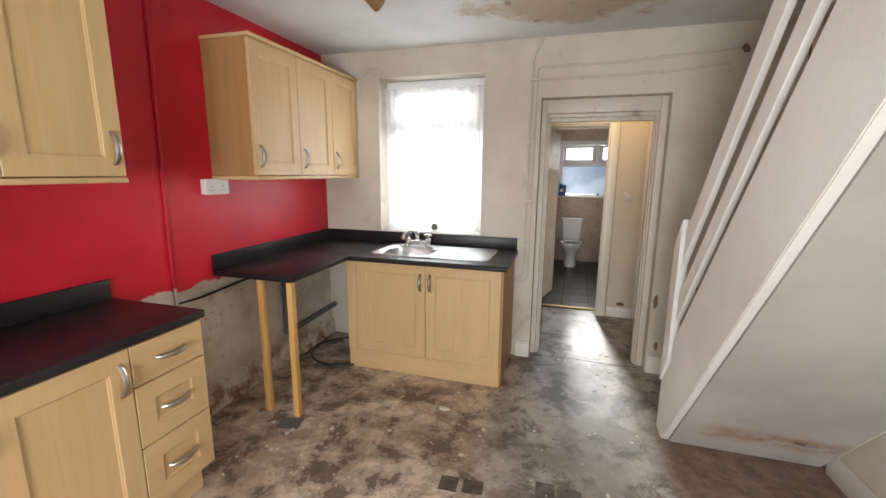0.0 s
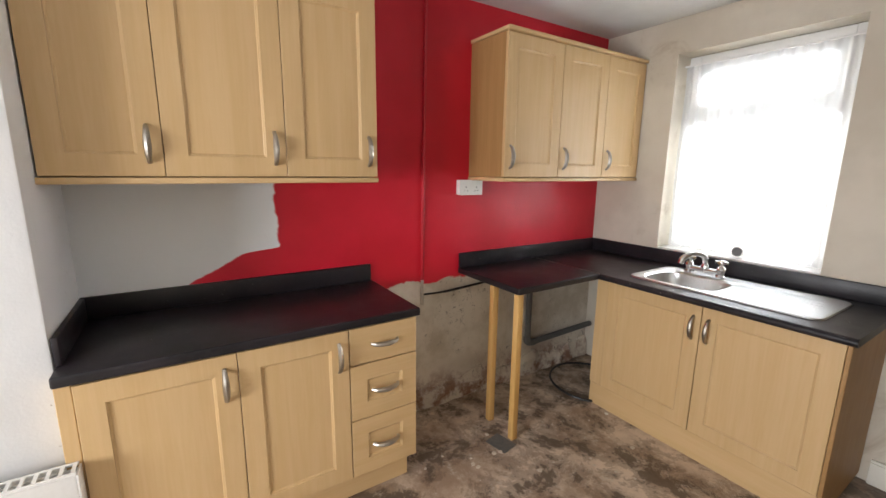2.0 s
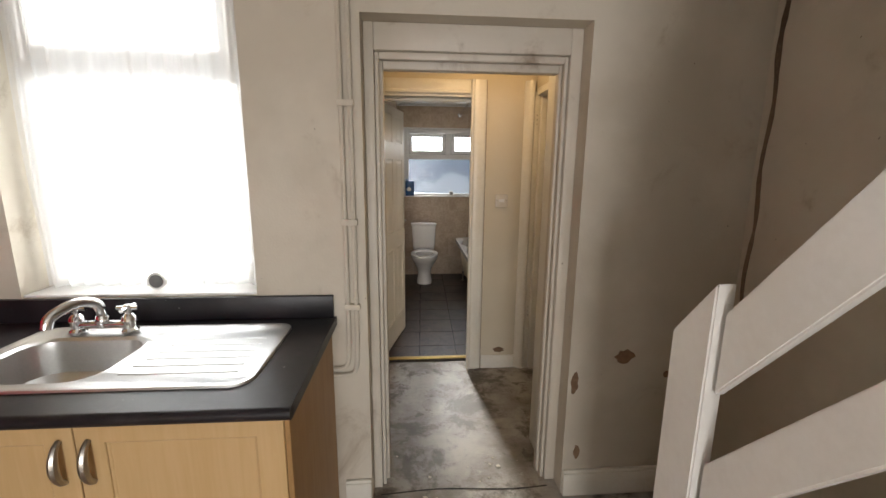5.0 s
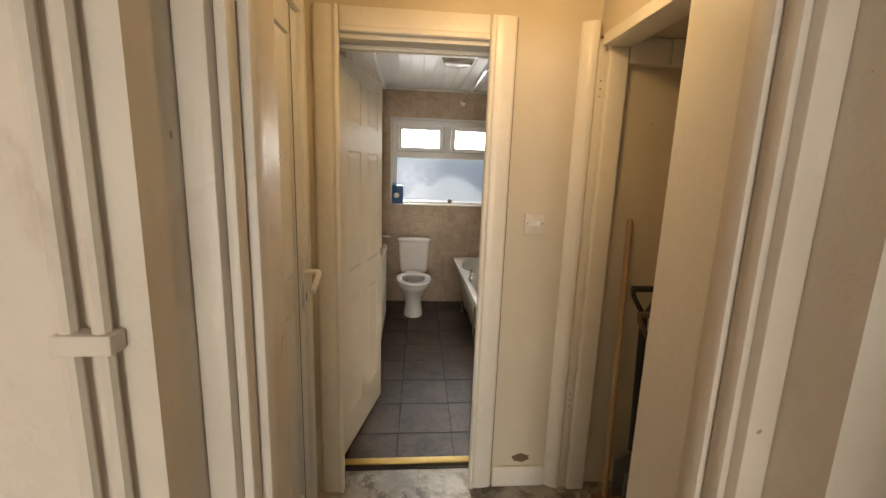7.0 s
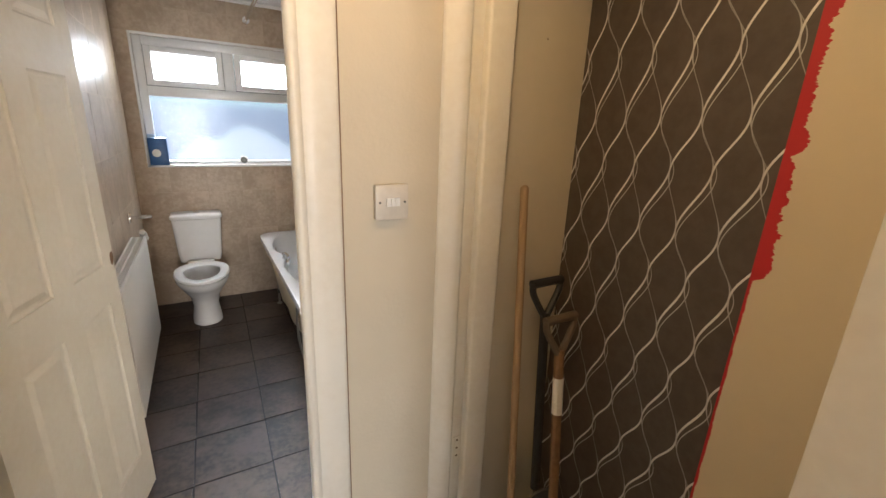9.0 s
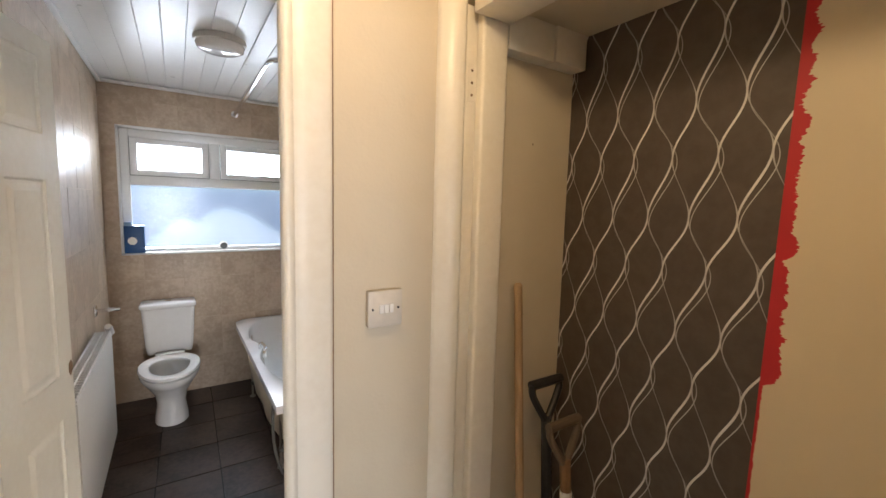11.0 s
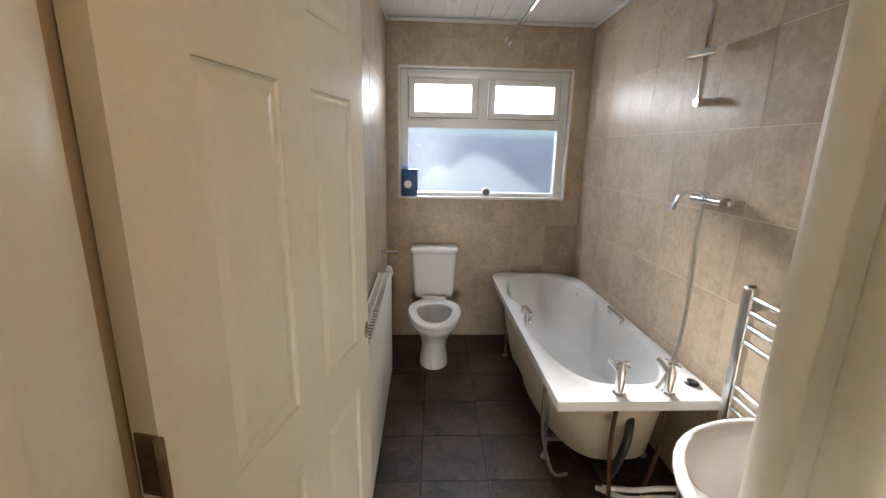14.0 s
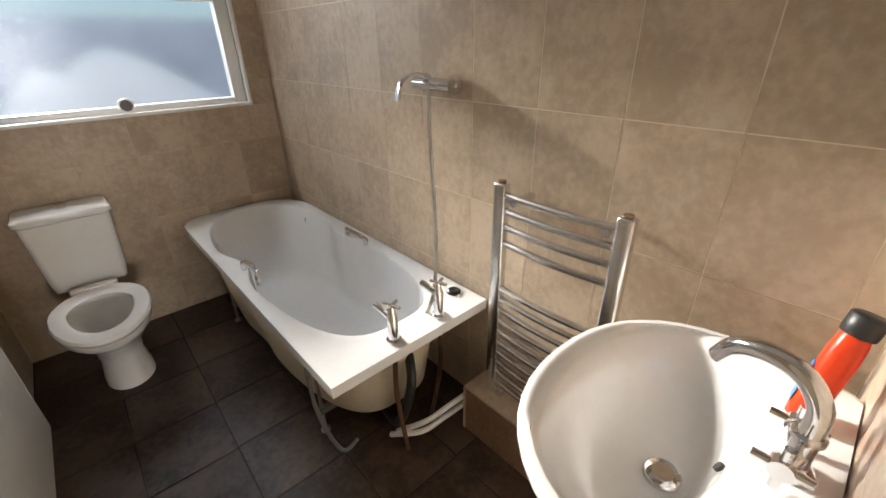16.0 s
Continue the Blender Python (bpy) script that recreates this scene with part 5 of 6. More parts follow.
part("window_frame", boxes((2.047, 2.10, 9.035, 9.10, 1.135, 2.033), (3.205, 3.268, 9.035, 9.10, 1.135, 2.033), (2.10, 3.205, 9.035, 9.10, 1.135, 1.165), (2.10, 3.205, 9.035, 9.10, 1.975, 2.033), (2.10, 3.205, 9.035, 9.10, 1.632, 1.70), (2.605, 2.68, 9.035, 9.10, 1.70, 1.975), bevel=0.005), M_UPVC, w2)
part("edge_trim", boxes((2.03, 2.0465, 9.000, 9.034, 1.118, 2.05), (3.2685, 3.285, 9.000, 9.034, 1.118, 2.05), (2.0465, 3.2685, 9.000, 9.034, 2.0335, 2.05), bevel=0.003), M_UPVC, w2)
for x0, x1 in ((2.104, 2.601), (2.684, 3.201)):
    s = part("top_light", boxes((x0, x0 + 0.045, 9.018, 9.08, 1.704, 1.971), (x1 - 0.045, x1, 9.018, 9.08, 1.704, 1.971), (x0 + 0.045, x1 - 0.045, 9.018, 9.08, 1.704, 1.745), (x0 + 0.045, x1 - 0.045, 9.018, 9.08, 1.93, 1.971), bevel=0.005), M_UPVC, w2)
    g = part("pane", boxes((x0 + 0.045, x1 - 0.045, 9.05, 9.056, 1.745, 1.93)), M_CLEAR, s)
    g.visible_shadow = False
    part("gasket", boxes((x0 - 0.003, x0, 9.028, 9.034, 1.70, 1.975), (x1, x1 + 0.003, 9.028, 9.034, 1.70, 1.975), (x0, x1, 9.028, 9.034, 1.70, 1.7035)), M_BLACK, s)
    part("handle", boxes(((x0 + x1) / 2 - 0.06, (x0 + x1) / 2 + 0.06, 9.0, 9.017, 1.712, 1.728), bevel=0.004), M_UPVC, s)
g = part("frosted_pane", boxes((2.10, 3.205, 9.06, 9.066, 1.165, 1.632)), M_FROST, w2)
g.visible_shadow = False
part("window_sill", boxes((2.03, 3.285, 9.000, 9.034, 1.118, 1.1345), bevel=0.003), M_UPVC, w2)
bx = thing("box_of_tablets", (2.13, 9.0, 1.135), "dark blue printed carton on the bathroom sill", "box")
part("carton", boxes((2.052, 2.172, 8.965, 9.028, 1.136, 1.335), bevel=0.003), M_BLUE, bx)
part("printed_circle", tube(bmesh.new(), [(2.10, 8.9648, 1.225), (2.10, 8.9640, 1.225)], 0.028, 20), M_SOCKET, bx, "pale round print on the front")
part("torn_flap", boxes((2.055, 2.10, 8.968, 9.02, 1.3355, 1.36), bevel=0.004), plain("pale_blue_card", (0.30, 0.42, 0.60), (0.40, 0.52, 0.70), 0.6), bx)
dc = thing("window_disc", (2.68, 9.0, 1.135), "small grey round suction disc on the sill", "disc", "round discs at the windows")
part("rim", tube(bmesh.new(), [(2.69, 9.03, 1.17), (2.69, 9.018, 1.17)], 0.033, 20), M_SOCKET, dc)
part("face", tube(bmesh.new(), [(2.69, 9.0175, 1.17), (2.69, 9.014, 1.17)], 0.026, 20), M_GREY, dc)


# ---- toilet ----
def egg(cx, cy, rx, back, front, z, n=28):
    """An egg outline: width rx, reaching back towards the wall and front towards the room."""
    out = []
    for k in range(n):
        a = 2 * math.pi * k / n
        s, c = math.sin(a), math.cos(a)
        out.append((cx + rx * c, cy + (back if s > 0 else front) * s, z))
    return out


TX = 2.30
wc = thing("toilet", (TX, 8.55, 0), "white ceramic close-coupled toilet with seat down", "toilet")
part("bowl", loft(bmesh.new(), [egg(TX, 8.58, 0.10, 0.16, 0.13, 0.006), egg(TX, 8.58, 0.098, 0.16, 0.125, 0.05), egg(TX, 8.58, 0.085, 0.17, 0.10, 0.14), egg(TX, 8.57, 0.10, 0.18, 0.14, 0.22), egg(TX, 8.55, 0.155, 0.20, 0.25, 0.32), egg(TX, 8.54, 0.176, 0.22, 0.31, 0.37), egg(TX, 8.54, 0.178, 0.22, 0.315, 0.395), egg(TX, 8.54, 0.125, 0.14, 0.24, 0.394), egg(TX, 8.54, 0.13, 0.145, 0.245, 0.37), egg(TX, 8.55, 0.105, 0.13, 0.18, 0.28), egg(TX, 8.56, 0.07, 0.09, 0.10, 0.20), egg(TX, 8.57, 0.05, 0.06, 0.07, 0.16)]), M_CERAMIC, wc, angle=60)
bm = loft(bmesh.new(), [egg(TX, 8.54, 0.176, 0.20, 0.315, 0.398), egg(TX, 8.54, 0.182, 0.205, 0.322, 0.408), egg(TX, 8.54, 0.176, 0.20, 0.315, 0.420), egg(TX, 8.535, 0.13, 0.14, 0.24, 0.421), egg(TX, 8.535, 0.118, 0.125, 0.225, 0.412), egg(TX, 8.535, 0.118, 0.125, 0.225, 0.398)], False, False)
part("seat", bm, M_CERAMIC, wc, angle=50)
# opaque grey water: the dark of the bowl's inside is in its colour
part("water", loft(bmesh.new(), [egg(TX, 8.56, 0.083, 0.10, 0.13, 0.232), egg(TX, 8.56, 0.083, 0.10, 0.13, 0.234)]), plain("shade_grey_water", (0.10, 0.105, 0.10), (0.14, 0.145, 0.14), 0.12, 0, 4.0, 20.0, 0.0), wc, "still water coloured dark grey for the shaded bowl")
part("seat_hinge", boxes((TX - 0.09, TX + 0.09, 8.735, 8.775, 0.40, 0.428), bevel=0.006), M_CERAMIC, wc)
part("cistern", loft(bmesh.new(), [rrect(TX, 8.905, 0.14, 0.085, 0.03, 0.40), rrect(TX, 8.905, 0.15, 0.09, 0.03, 0.46), rrect(TX, 8.905, 0.166, 0.094, 0.03, 0.735)]), M_CERAMIC, wc, angle=50)
part("lid", loft(bmesh.new(), [rrect(TX, 8.902, 0.168, 0.096, 0.03, 0.738), rrect(TX, 8.902, 0.176, 0.1, 0.03, 0.745), rrect(TX, 8.902, 0.176, 0.1, 0.03, 0.765), rrect(TX, 8.902, 0.165, 0.09, 0.03, 0.775)]), M_CERAMIC, wc, angle=50)
part("flush_button", tube(bmesh.new(), [(TX, 8.90, 0.775), (TX, 8.90, 0.782)], 0.024, 16), M_CHROME, wc)

# ---- bath ----
bx0, bx1, by0, by1 = 2.745, BX1 - 0.01, 7.275, BYB - 0.01
bcx, bcy = (bx0 + bx1) / 2, (by0 + by1) / 2


def tub_ring(hx, y0, y1, waist, z, n=72):
    """The bath's inner outline: round at the far end, waisted in the middle."""
    out = []
    cy, hy = (y0 + y1) / 2, (y1 - y0) / 2
    for k in range(n):
        a = 2 * math.pi * k / n
        c, s = math.cos(a), math.sin(a)
        e = 0.62 if s < 0 else 0.75
        u = math.copysign(abs(c) ** e, c)
        v = math.copysign(abs(s) ** 0.8, s)
        narrow = 1 - waist * math.exp(-((v - 0.06) / 0.17) ** 2) + 0.05 * (v if v > 0 else 0)
        out.append((bcx + hx * u * narrow, cy + hy * v, z))
    return out


def in_rim(x, y):
    """Whether a place lies within the bath's outer edge, square at the taps and rounded at the far end."""
    for cx, side, rad in ((bx1, -1, 0.24), (bx0, 1, 0.13)):
        ox, oy = cx + side * rad, by1 - rad
        if (x - ox) * side < 0 and y > oy and math.hypot(x - ox, y - oy) > rad:
            return False
    return bx0 <= x <= bx1 and by0 <= y <= by1


def bath_shell():
    bm = bmesh.new()
    rings = [tub_ring(0.294, by0 + 0.12, by1 - 0.045, 0.20, 0.545), tub_ring(0.291, by0 + 0.123, by1 - 0.048, 0.20, 0.541), tub_ring(0.286, by0 + 0.13, by1 - 0.055, 0.195, 0.53), tub_ring(0.26, by0 + 0.16, by1 - 0.13, 0.14, 0.35), tub_ring(0.235, by0 + 0.19, by1 - 0.25, 0.08, 0.19), tub_ring(0.20, by0 + 0.26, by1 - 0.38, 0.05, 0.165)]
    loft(bm, rings, False, True)
    n = len(rings[0])
    rim = []
    for p in rings[0]:
        d = Vector((p[0] - bcx, p[1] - bcy))
        lo, hi = 0.5, min((bx1 - bcx) / max(abs(d.x), 1e-6), (by1 - bcy) / max(abs(d.y), 1e-6))
        for _ in range(24):
            mid = (lo + hi) / 2
            lo, hi = (mid, hi) if in_rim(bcx + d.x * mid, bcy + d.y * mid) else (lo, mid)
        rim.append((bcx + d.x * lo, bcy + d.y * lo, 0.545))
    for cx, cy in ((bx0, by0), (bx1, by0)):
        k = min(range(n), key=lambda i: (rim[i][0] - cx) ** 2 + (rim[i][1] - cy) ** 2)
        rim[k] = (cx, cy, 0.545)
    inner = [bm.verts.new(p) for p in rings[0]]
    outer = [bm.verts.new(p) for p in rim]
    low = [bm.verts.new((p[0], p[1], 0.505)) for p in rim]
    for k in range(n):
        j = (k + 1) % n
        bm.faces.new((inner[k], inner[j], outer[j], outer[k]))
        bm.faces.new((outer[k], outer[j], low[j], low[k]))
    bmesh.ops.remove_doubles(bm, verts=bm.verts, dist=0.0005)
    return bm


bt = thing("bath", (bcx, bcy, 0), "white acrylic bath with its side panel missing", "bath")
part("shell", bath_shell(), M_ACRYLIC, bt, angle=55)
part("underside", loft(bmesh.new(), [tub_ring(0.312, by0 + 0.08, by1 - 0.03, 0.06, 0.50), tub_ring(0.30, by0 + 0.10, by1 - 0.08, 0.06, 0.36), tub_ring(0.27, by0 + 0.13, by1 - 0.2, 0.06, 0.17), tub_ring(0.22, by0 + 0.22, by1 - 0.35, 0.04, 0.135)], False, True), M_FIBRE, bt, "cream fibreglass underside", 60)
for y in (7.62, 8.65):
    for x in (2.83, 3.33):
        leg = tube(bmesh.new(), [(x, y, 0.006), (x, y, 0.50)], 0.008, 8)
        lathe(leg, [(0.02, 0.005), (0.02, 0.015), (0.008, 0.02)], x, y, 12)
        part("leg", leg, M_NICKEL, bt)
    part("cradle", boxes((2.82, 3.34, y - 0.015, y + 0.015, 0.105, 0.13), bevel=0.003), M_GREY, bt)
for x, dx in ((2.815, 1), (3.335, -1)):
    part("grip", tube(bmesh.new(), smooth_path([(x, 8.0, 0.545), (x, 8.0, 0.575), (x + 0.012 * dx, 8.03, 0.588), (x + 0.012 * dx, 8.14, 0.588), (x, 8.17, 0.575), (x, 8.17, 0.545)], 4), 0.011, 10), M_CHROME, bt)
part("waste_knob", lathe(bmesh.new(), [(0.028, 0.5455), (0.028, 0.552), (0.02, 0.558), (0.008, 0.554)], 3.35, 7.40, 18), M_BLACK, bt)


def pillar_tap(x, y, z):
    tp = thing("bath_tap", (x, y, z), "chrome pillar bath tap with a cross handle", "tap", "bath taps")
    part("body", lathe(bmesh.new(), [(0.026, z + 0.0005), (0.026, z + 0.008), (0.019, z + 0.014), (0.018, z + 0.10), (0.012, z + 0.112), (0.008, z + 0.135)], x, y, 18), M_CHROME, tp)
    part("spout", tube(bmesh.new(), [(x, y, z + 0.085), (x - 0.012, y + 0.06, z + 0.11), (x - 0.015, y + 0.075, z + 0.112)], 0.011, 10), M_CHROME, tp)
    bm = bmesh.new()
    for a in (20, 110):
        c, s = 0.032 * math.cos(radians(a)), 0.032 * math.sin(radians(a))
        tube(bm, [(x - c, y - s, z + 0.137), (x + c, y + s, z + 0.137)], 0.0055, 8)
    part("cross_handle", bm, M_CHROME, tp)
    return tp


pillar_tap(3.005, 7.325, 0.545), pillar_tap(3.205, 7.325, 0.545)

# pipes under the bath
pp = thing("bath_pipes", (3.1, 7.3, 0), "loose white and copper pipes under the bath", "pipes")
part("copper_pipe", tube(bmesh.new(), smooth_path([(3.005, 7.325, 0.50), (3.0, 7.33, 0.30), (3.01, 7.30, 0.03)], 4), 0.009, 8), M_COPPER, pp)
part("copper_pipe", tube(bmesh.new(), smooth_path([(3.205, 7.325, 0.50), (3.21, 7.33, 0.30), (3.18, 7.36, 0.03)], 4), 0.009, 8), M_COPPER, pp)
part("waste_hose", tube(bmesh.new(), smooth_path([(3.12, 7.42, 0.42), (3.06, 7.32, 0.32), (3.02, 7.36, 0.12), (3.05, 7.5, 0.05)], 5), 0.018, 10), M_BLACK, pp)
part("white_pipe", tube(bmesh.new(), smooth_path([(3.0, 7.40, 0.03), (3.08, 7.30, 0.07), (3.18, 7.27, 0.10), (3.30, 7.265, 0.10)], 5), 0.011, 8), M_SOCKET, pp)
part("white_pipe", tube(bmesh.new(), smooth_path([(3.02, 7.38, 0.05), (3.10, 7.29, 0.12), (3.2, 7.265, 0.15), (3.30, 7.26, 0.15)], 5), 0.011, 8), M_SOCKET, pp)
part("grey_hose", tube(bmesh.new(), smooth_path([(2.78, 7.55, 0.45), (2.77, 7.5, 0.25), (2.80, 7.42, 0.10), (2.88, 7.45, 0.06)], 5), 0.008, 8), M_GREY, pp)
bxg = thing("pipe_boxing", (3.33, 7.05, 0), "tiled boxing round pipes with a broken side", "boxing")
part("top_tile", boxes((3.25, BX1 - 0.012, 6.88, 7.24, 0.225, 0.235), bevel=0.002), M_WTILE, bxg)
part("side", boxes((3.255, 3.275, 6.89, 7.235, 0.006, 0.224)), M_BARE, bxg)
part("end_tile", boxes((3.252, BX1 - 0.012, 7.236, 7.245, 0.006, 0.224)), M_WTILE, bxg)

# ---- shower fittings ----
sv = thing("shower_valve", (3.40, 7.45, 1.30), "chrome wall shower valve with a lever", "shower")
part("body", tube(bmesh.new(), [(3.365, 7.42, 1.30), (3.365, 7.60, 1.30)], 0.02, 14), M_CHROME, sv)
for y in (7.44, 7.585):
    part("wall_flange", tube(bmesh.new(), [(BX1 - 0.009, y, 1.30), (BX1 - 0.02, y, 1.30), (3.37, y, 1.30)], [0.03, 0.03, 0.016], 16), M_CHROME, sv)
part("lever", tube(bmesh.new(), smooth_path([(3.365, 7.52, 1.31), (3.34, 7.55, 1.33), (3.29, 7.575, 1.315), (3.265, 7.58, 1.25)], 4), [0.012] * 4 + [0.014] * 5 + [0.016] * 4, 8, 0.5), M_CHROME, sv)
part("hose", tube(bmesh.new(), smooth_path([(3.355, 7.52, 1.285), (3.352, 7.52, 1.15), (3.345, 7.50, 0.98), (3.30, 7.44, 0.80), (3.23, 7.37, 0.66), (3.19, 7.36, 0.57), (3.17, 7.42, 0.45), (3.16, 7.44, 0.40)], 6), 0.007, 8), M_NICKEL, sv)
sb = thing("shower_rail", (3.37, 7.70, 1.7), "chrome shower riser rail with a sliding holder", "rail")
part("rod", tube(bmesh.new(), [(3.36, 7.66, 1.67), (3.36, 7.66, 2.30)], 0.010, 12), M_CHROME, sb)
for z0 in (1.69, 2.27):
    part("bracket", tube(bmesh.new(), [(BX1 - 0.009, 7.66, z0), (3.345, 7.66, z0)], 0.016, 12), M_CHROME, sb)
part("slider", tube(bmesh.new(), [(3.385, 7.64, 1.885), (3.30, 7.69, 1.87)], 0.019, 14), M_CHROME, sb)
cr = thing("shower_curtain_rod", (2.79, 8.3, 2.21), "bent chrome shower curtain rod", "rod")
part("rod", tube(bmesh.new(), [Vector((2.79, BYB - 0.012, 2.215)), Vector((2.79, 7.66, 2.24))] + smooth_path([(2.79, 7.6, 2.241), (2.805, 7.54, 2.242), (2.86, 7.515, 2.243)], 4) + [Vector((BX1 - 0.01, 7.51, 2.245))], 0.0125, 12), M_CHROME, cr)
part("flange", tube(bmesh.new(), [(2.79, BYB - 0.009, 2.215), (2.79, BYB - 0.03, 2.2155)], 0.026, 16), M_CHROME, cr)

# ---- towel radiator ----
M_TOWEL = plain("worn_chrome_plating", (0.68, 0.69, 0.70), (0.78, 0.78, 0.78), 0.24, 1.0, 6.0, 40.0, 0.0)
tr = thing("towel_radiator", (3.33, 6.96, 0.23), "chrome ladder towel radiator with peeling bars", "radiator")
for y in (6.775, 7.155):
    part("post", boxes((3.298, 3.332, y - 0.022, y + 0.022, 0.236, 1.055), bevel=0.009, seg=3), M_TOWEL, tr)
    part("end_cap", lathe(bmesh.new(), [(0.013, 1.0551), (0.013, 1.060), (0.007, 1.061)], 3.315, y, 14), M_AGED, tr, "brown worn end cap")
for z0 in (1.02, 0.97, 0.92, 0.865, 0.70, 0.66, 0.615, 0.57, 0.525, 0.48, 0.435, 0.39, 0.345, 0.30):
    part("bar", tube(bmesh.new(), smooth_path([(3.315, 6.775, z0), (3.304, 6.87, z0), (3.300, 6.965, z0), (3.304, 7.06, z0), (3.315, 7.155, z0)], 3), 0.0105, 10), M_TOWEL, tr)
for y in (6.82, 7.11):
    part("bracket", tube(bmesh.new(), [(BX1 - 0.009, y, 1.0), (3.31, y, 1.0)], 0.013, 10), M_TOWEL, tr)
for y in (6.775, 7.155):
    part("valve", lathe(bmesh.new(), [(0.012, 0.2355), (0.012, 0.237), (0.018, 0.2375), (0.018, 0.26), (0.01, 0.262)], 3.317, y - 0.035, 12), M_TOWEL, tr)

# ---- wash basin on the door wall ----
BCX, WY = 3.02, BY1 + 0.004


def basin_ring(rx, front, z, n=40):
    """The basin's outline: a full round front and a straight back on the wall."""
    out = []
    for k in range(n):
        a = 2 * math.pi * k / n
        c, s = math.cos(a), math.sin(a)
        if s >= 0:
            out.append((BCX + rx * math.copysign(abs(c) ** 0.9, c), 6.47 + (front - 6.47) * s ** 0.9, z))
        else:
            out.append((BCX + rx * math.copysign(min(1.0, abs(c) ** 0.3), c), 6.47 + (6.47 - WY) * max(-1.0, s * 1.3), z))
    return out


def bowl_ring(rx, y0, y1, z, n=40):
    cy, hy = (y0 + y1) / 2, (y1 - y0) / 2
    return [(BCX + rx * math.cos(2 * math.pi * k / n), cy + hy * math.sin(2 * math.pi * k / n), z) for k in range(n)]


wb = thing("wash_basin", (BCX, 6.5, 0), "white ceramic pedestal wash basin", "basin")
part("basin", loft(bmesh.new(), [basin_ring(0.10, 6.58, 0.66), basin_ring(0.22, 6.67, 0.74), basin_ring(0.285, 6.735, 0.81), basin_ring(0.302, 6.75, 0.838), basin_ring(0.303, 6.752, 0.85), basin_ring(0.296, 6.745, 0.858), basin_ring(0.283, 6.732, 0.859), bowl_ring(0.268, 6.418, 6.716, 0.851), bowl_ring(0.262, 6.42, 6.71, 0.847), bowl_ring(0.254, 6.424, 6.70, 0.842), bowl_ring(0.235, 6.43, 6.675, 0.80), bowl_ring(0.19, 6.445, 6.63, 0.745), bowl_ring(0.11, 6.46, 6.58, 0.716), bowl_ring(0.045, 6.465, 6.55, 0.7105)]), M_CERAMIC, wb, "", 60)
part("pedestal", lathe(bmesh.new(), [(0.12, 0.006), (0.115, 0.03), (0.085, 0.2), (0.085, 0.55), (0.12, 0.70)], BCX, 6.46, 24, 1.0, 0.9), M_CERAMIC, wb, "", 60)
part("waste", lathe(bmesh.new(), [(0.033, 0.711), (0.033, 0.718), (0.030, 0.720), (0.022, 0.716), (0.019, 0.723), (0.004, 0.7235)], BCX - 0.005, 6.505, 24), M_CHROME, wb)
part("overflow", tube(bmesh.new(), [(BCX, 6.434, 0.80), (BCX, 6.439, 0.803)], 0.009, 12), M_SLOT, wb)
TX0, TY0 = 3.035, 6.362
mt = thing("basin_mixer_tap", (TX0, TY0, 0.858), "chrome swan neck basin tap with cross handles", "tap")
part("body", lathe(bmesh.new(), [(0.027, 0.857), (0.027, 0.866), (0.017, 0.878), (0.016, 0.92), (0.021, 0.925), (0.021, 0.932), (0.012, 0.938)], TX0, TY0, 18), M_CHROME, mt)
part("spout", tube(bmesh.new(), smooth_path([(TX0, TY0, 0.93), (TX0 + 0.003, TY0 + 0.002, 0.975), (TX0 + 0.014, TY0 + 0.03, 1.008), (TX0 + 0.03, TY0 + 0.075, 1.012), (TX0 + 0.045, TY0 + 0.115, 0.992), (TX0 + 0.053, TY0 + 0.135, 0.955)], 5), 0.0155, 16), M_CHROME, mt)
for s in (-1, 1):
    v = part("valve", tube(bmesh.new(), [(TX0, TY0, 0.888), (TX0 + 0.045 * s, TY0 + 0.01, 0.898)], 0.014, 12), M_CHROME, mt)
    hx, hy = TX0 + 0.052 * s, TY0 + 0.012
    bm = tube(bmesh.new(), [(hx, hy - 0.036, 0.899), (hx, hy + 0.036, 0.899)], 0.0075, 10)
    tube(bm, [(hx, hy, 0.863), (hx, hy, 0.935)], 0.0075, 10)
    tube(bm, [(hx - 0.01, hy, 0.899), (hx + 0.01, hy, 0.899)], 0.016, 14)
    part("cross_handle", bm, M_CHROME, v)
LEAN = Matrix.Translation((3.165, 6.375, 0.8605)) @ Matrix.Rotation(radians(7), 4, "X") @ Matrix.Rotation(radians(13), 4, "Y")
bo = thing("cleaner_bottle", (3.165, 6.375, 0.8605), "orange plastic cleaner bottle with a black cap, leaning", "bottle")
for nm, bm, mat, lab in (
        ("body", loft(bmesh.new(), [rrect(0, 0, 0.025, 0.020, 0.016, 0.0), rrect(0, 0, 0.027, 0.022, 0.016, 0.02), rrect(0, 0, 0.027, 0.022, 0.016, 0.12), rrect(0, 0, 0.023, 0.02, 0.016, 0.150), rrect(0, 0, 0.019, 0.018, 0.014, 0.160)]), M_ORANGE, ""),
        ("cap", lathe(bmesh.new(), [(0.023, 0.1605), (0.024, 0.165), (0.024, 0.192), (0.020, 0.196)], 0, 0, 24), M_BLACK, "ribbed black cap"),
        ("label", boxes((-0.019, 0.019, 0.0222, 0.0232, 0.02, 0.095)), plain("blue_printed_label", (0.02, 0.12, 0.45), (0.05, 0.25, 0.6), 0.4), "blue printed label")):
    bmesh.ops.transform(bm, matrix=LEAN, verts=bm.verts)
    part(nm, bm, mat, bo, lab, 50)

# ---- bathroom radiator and paper holder ----
rd = thing("radiator", (2.0, 7.75, 0.15), "white panel radiator with a slotted top grille", "radiator", "panel radiators")
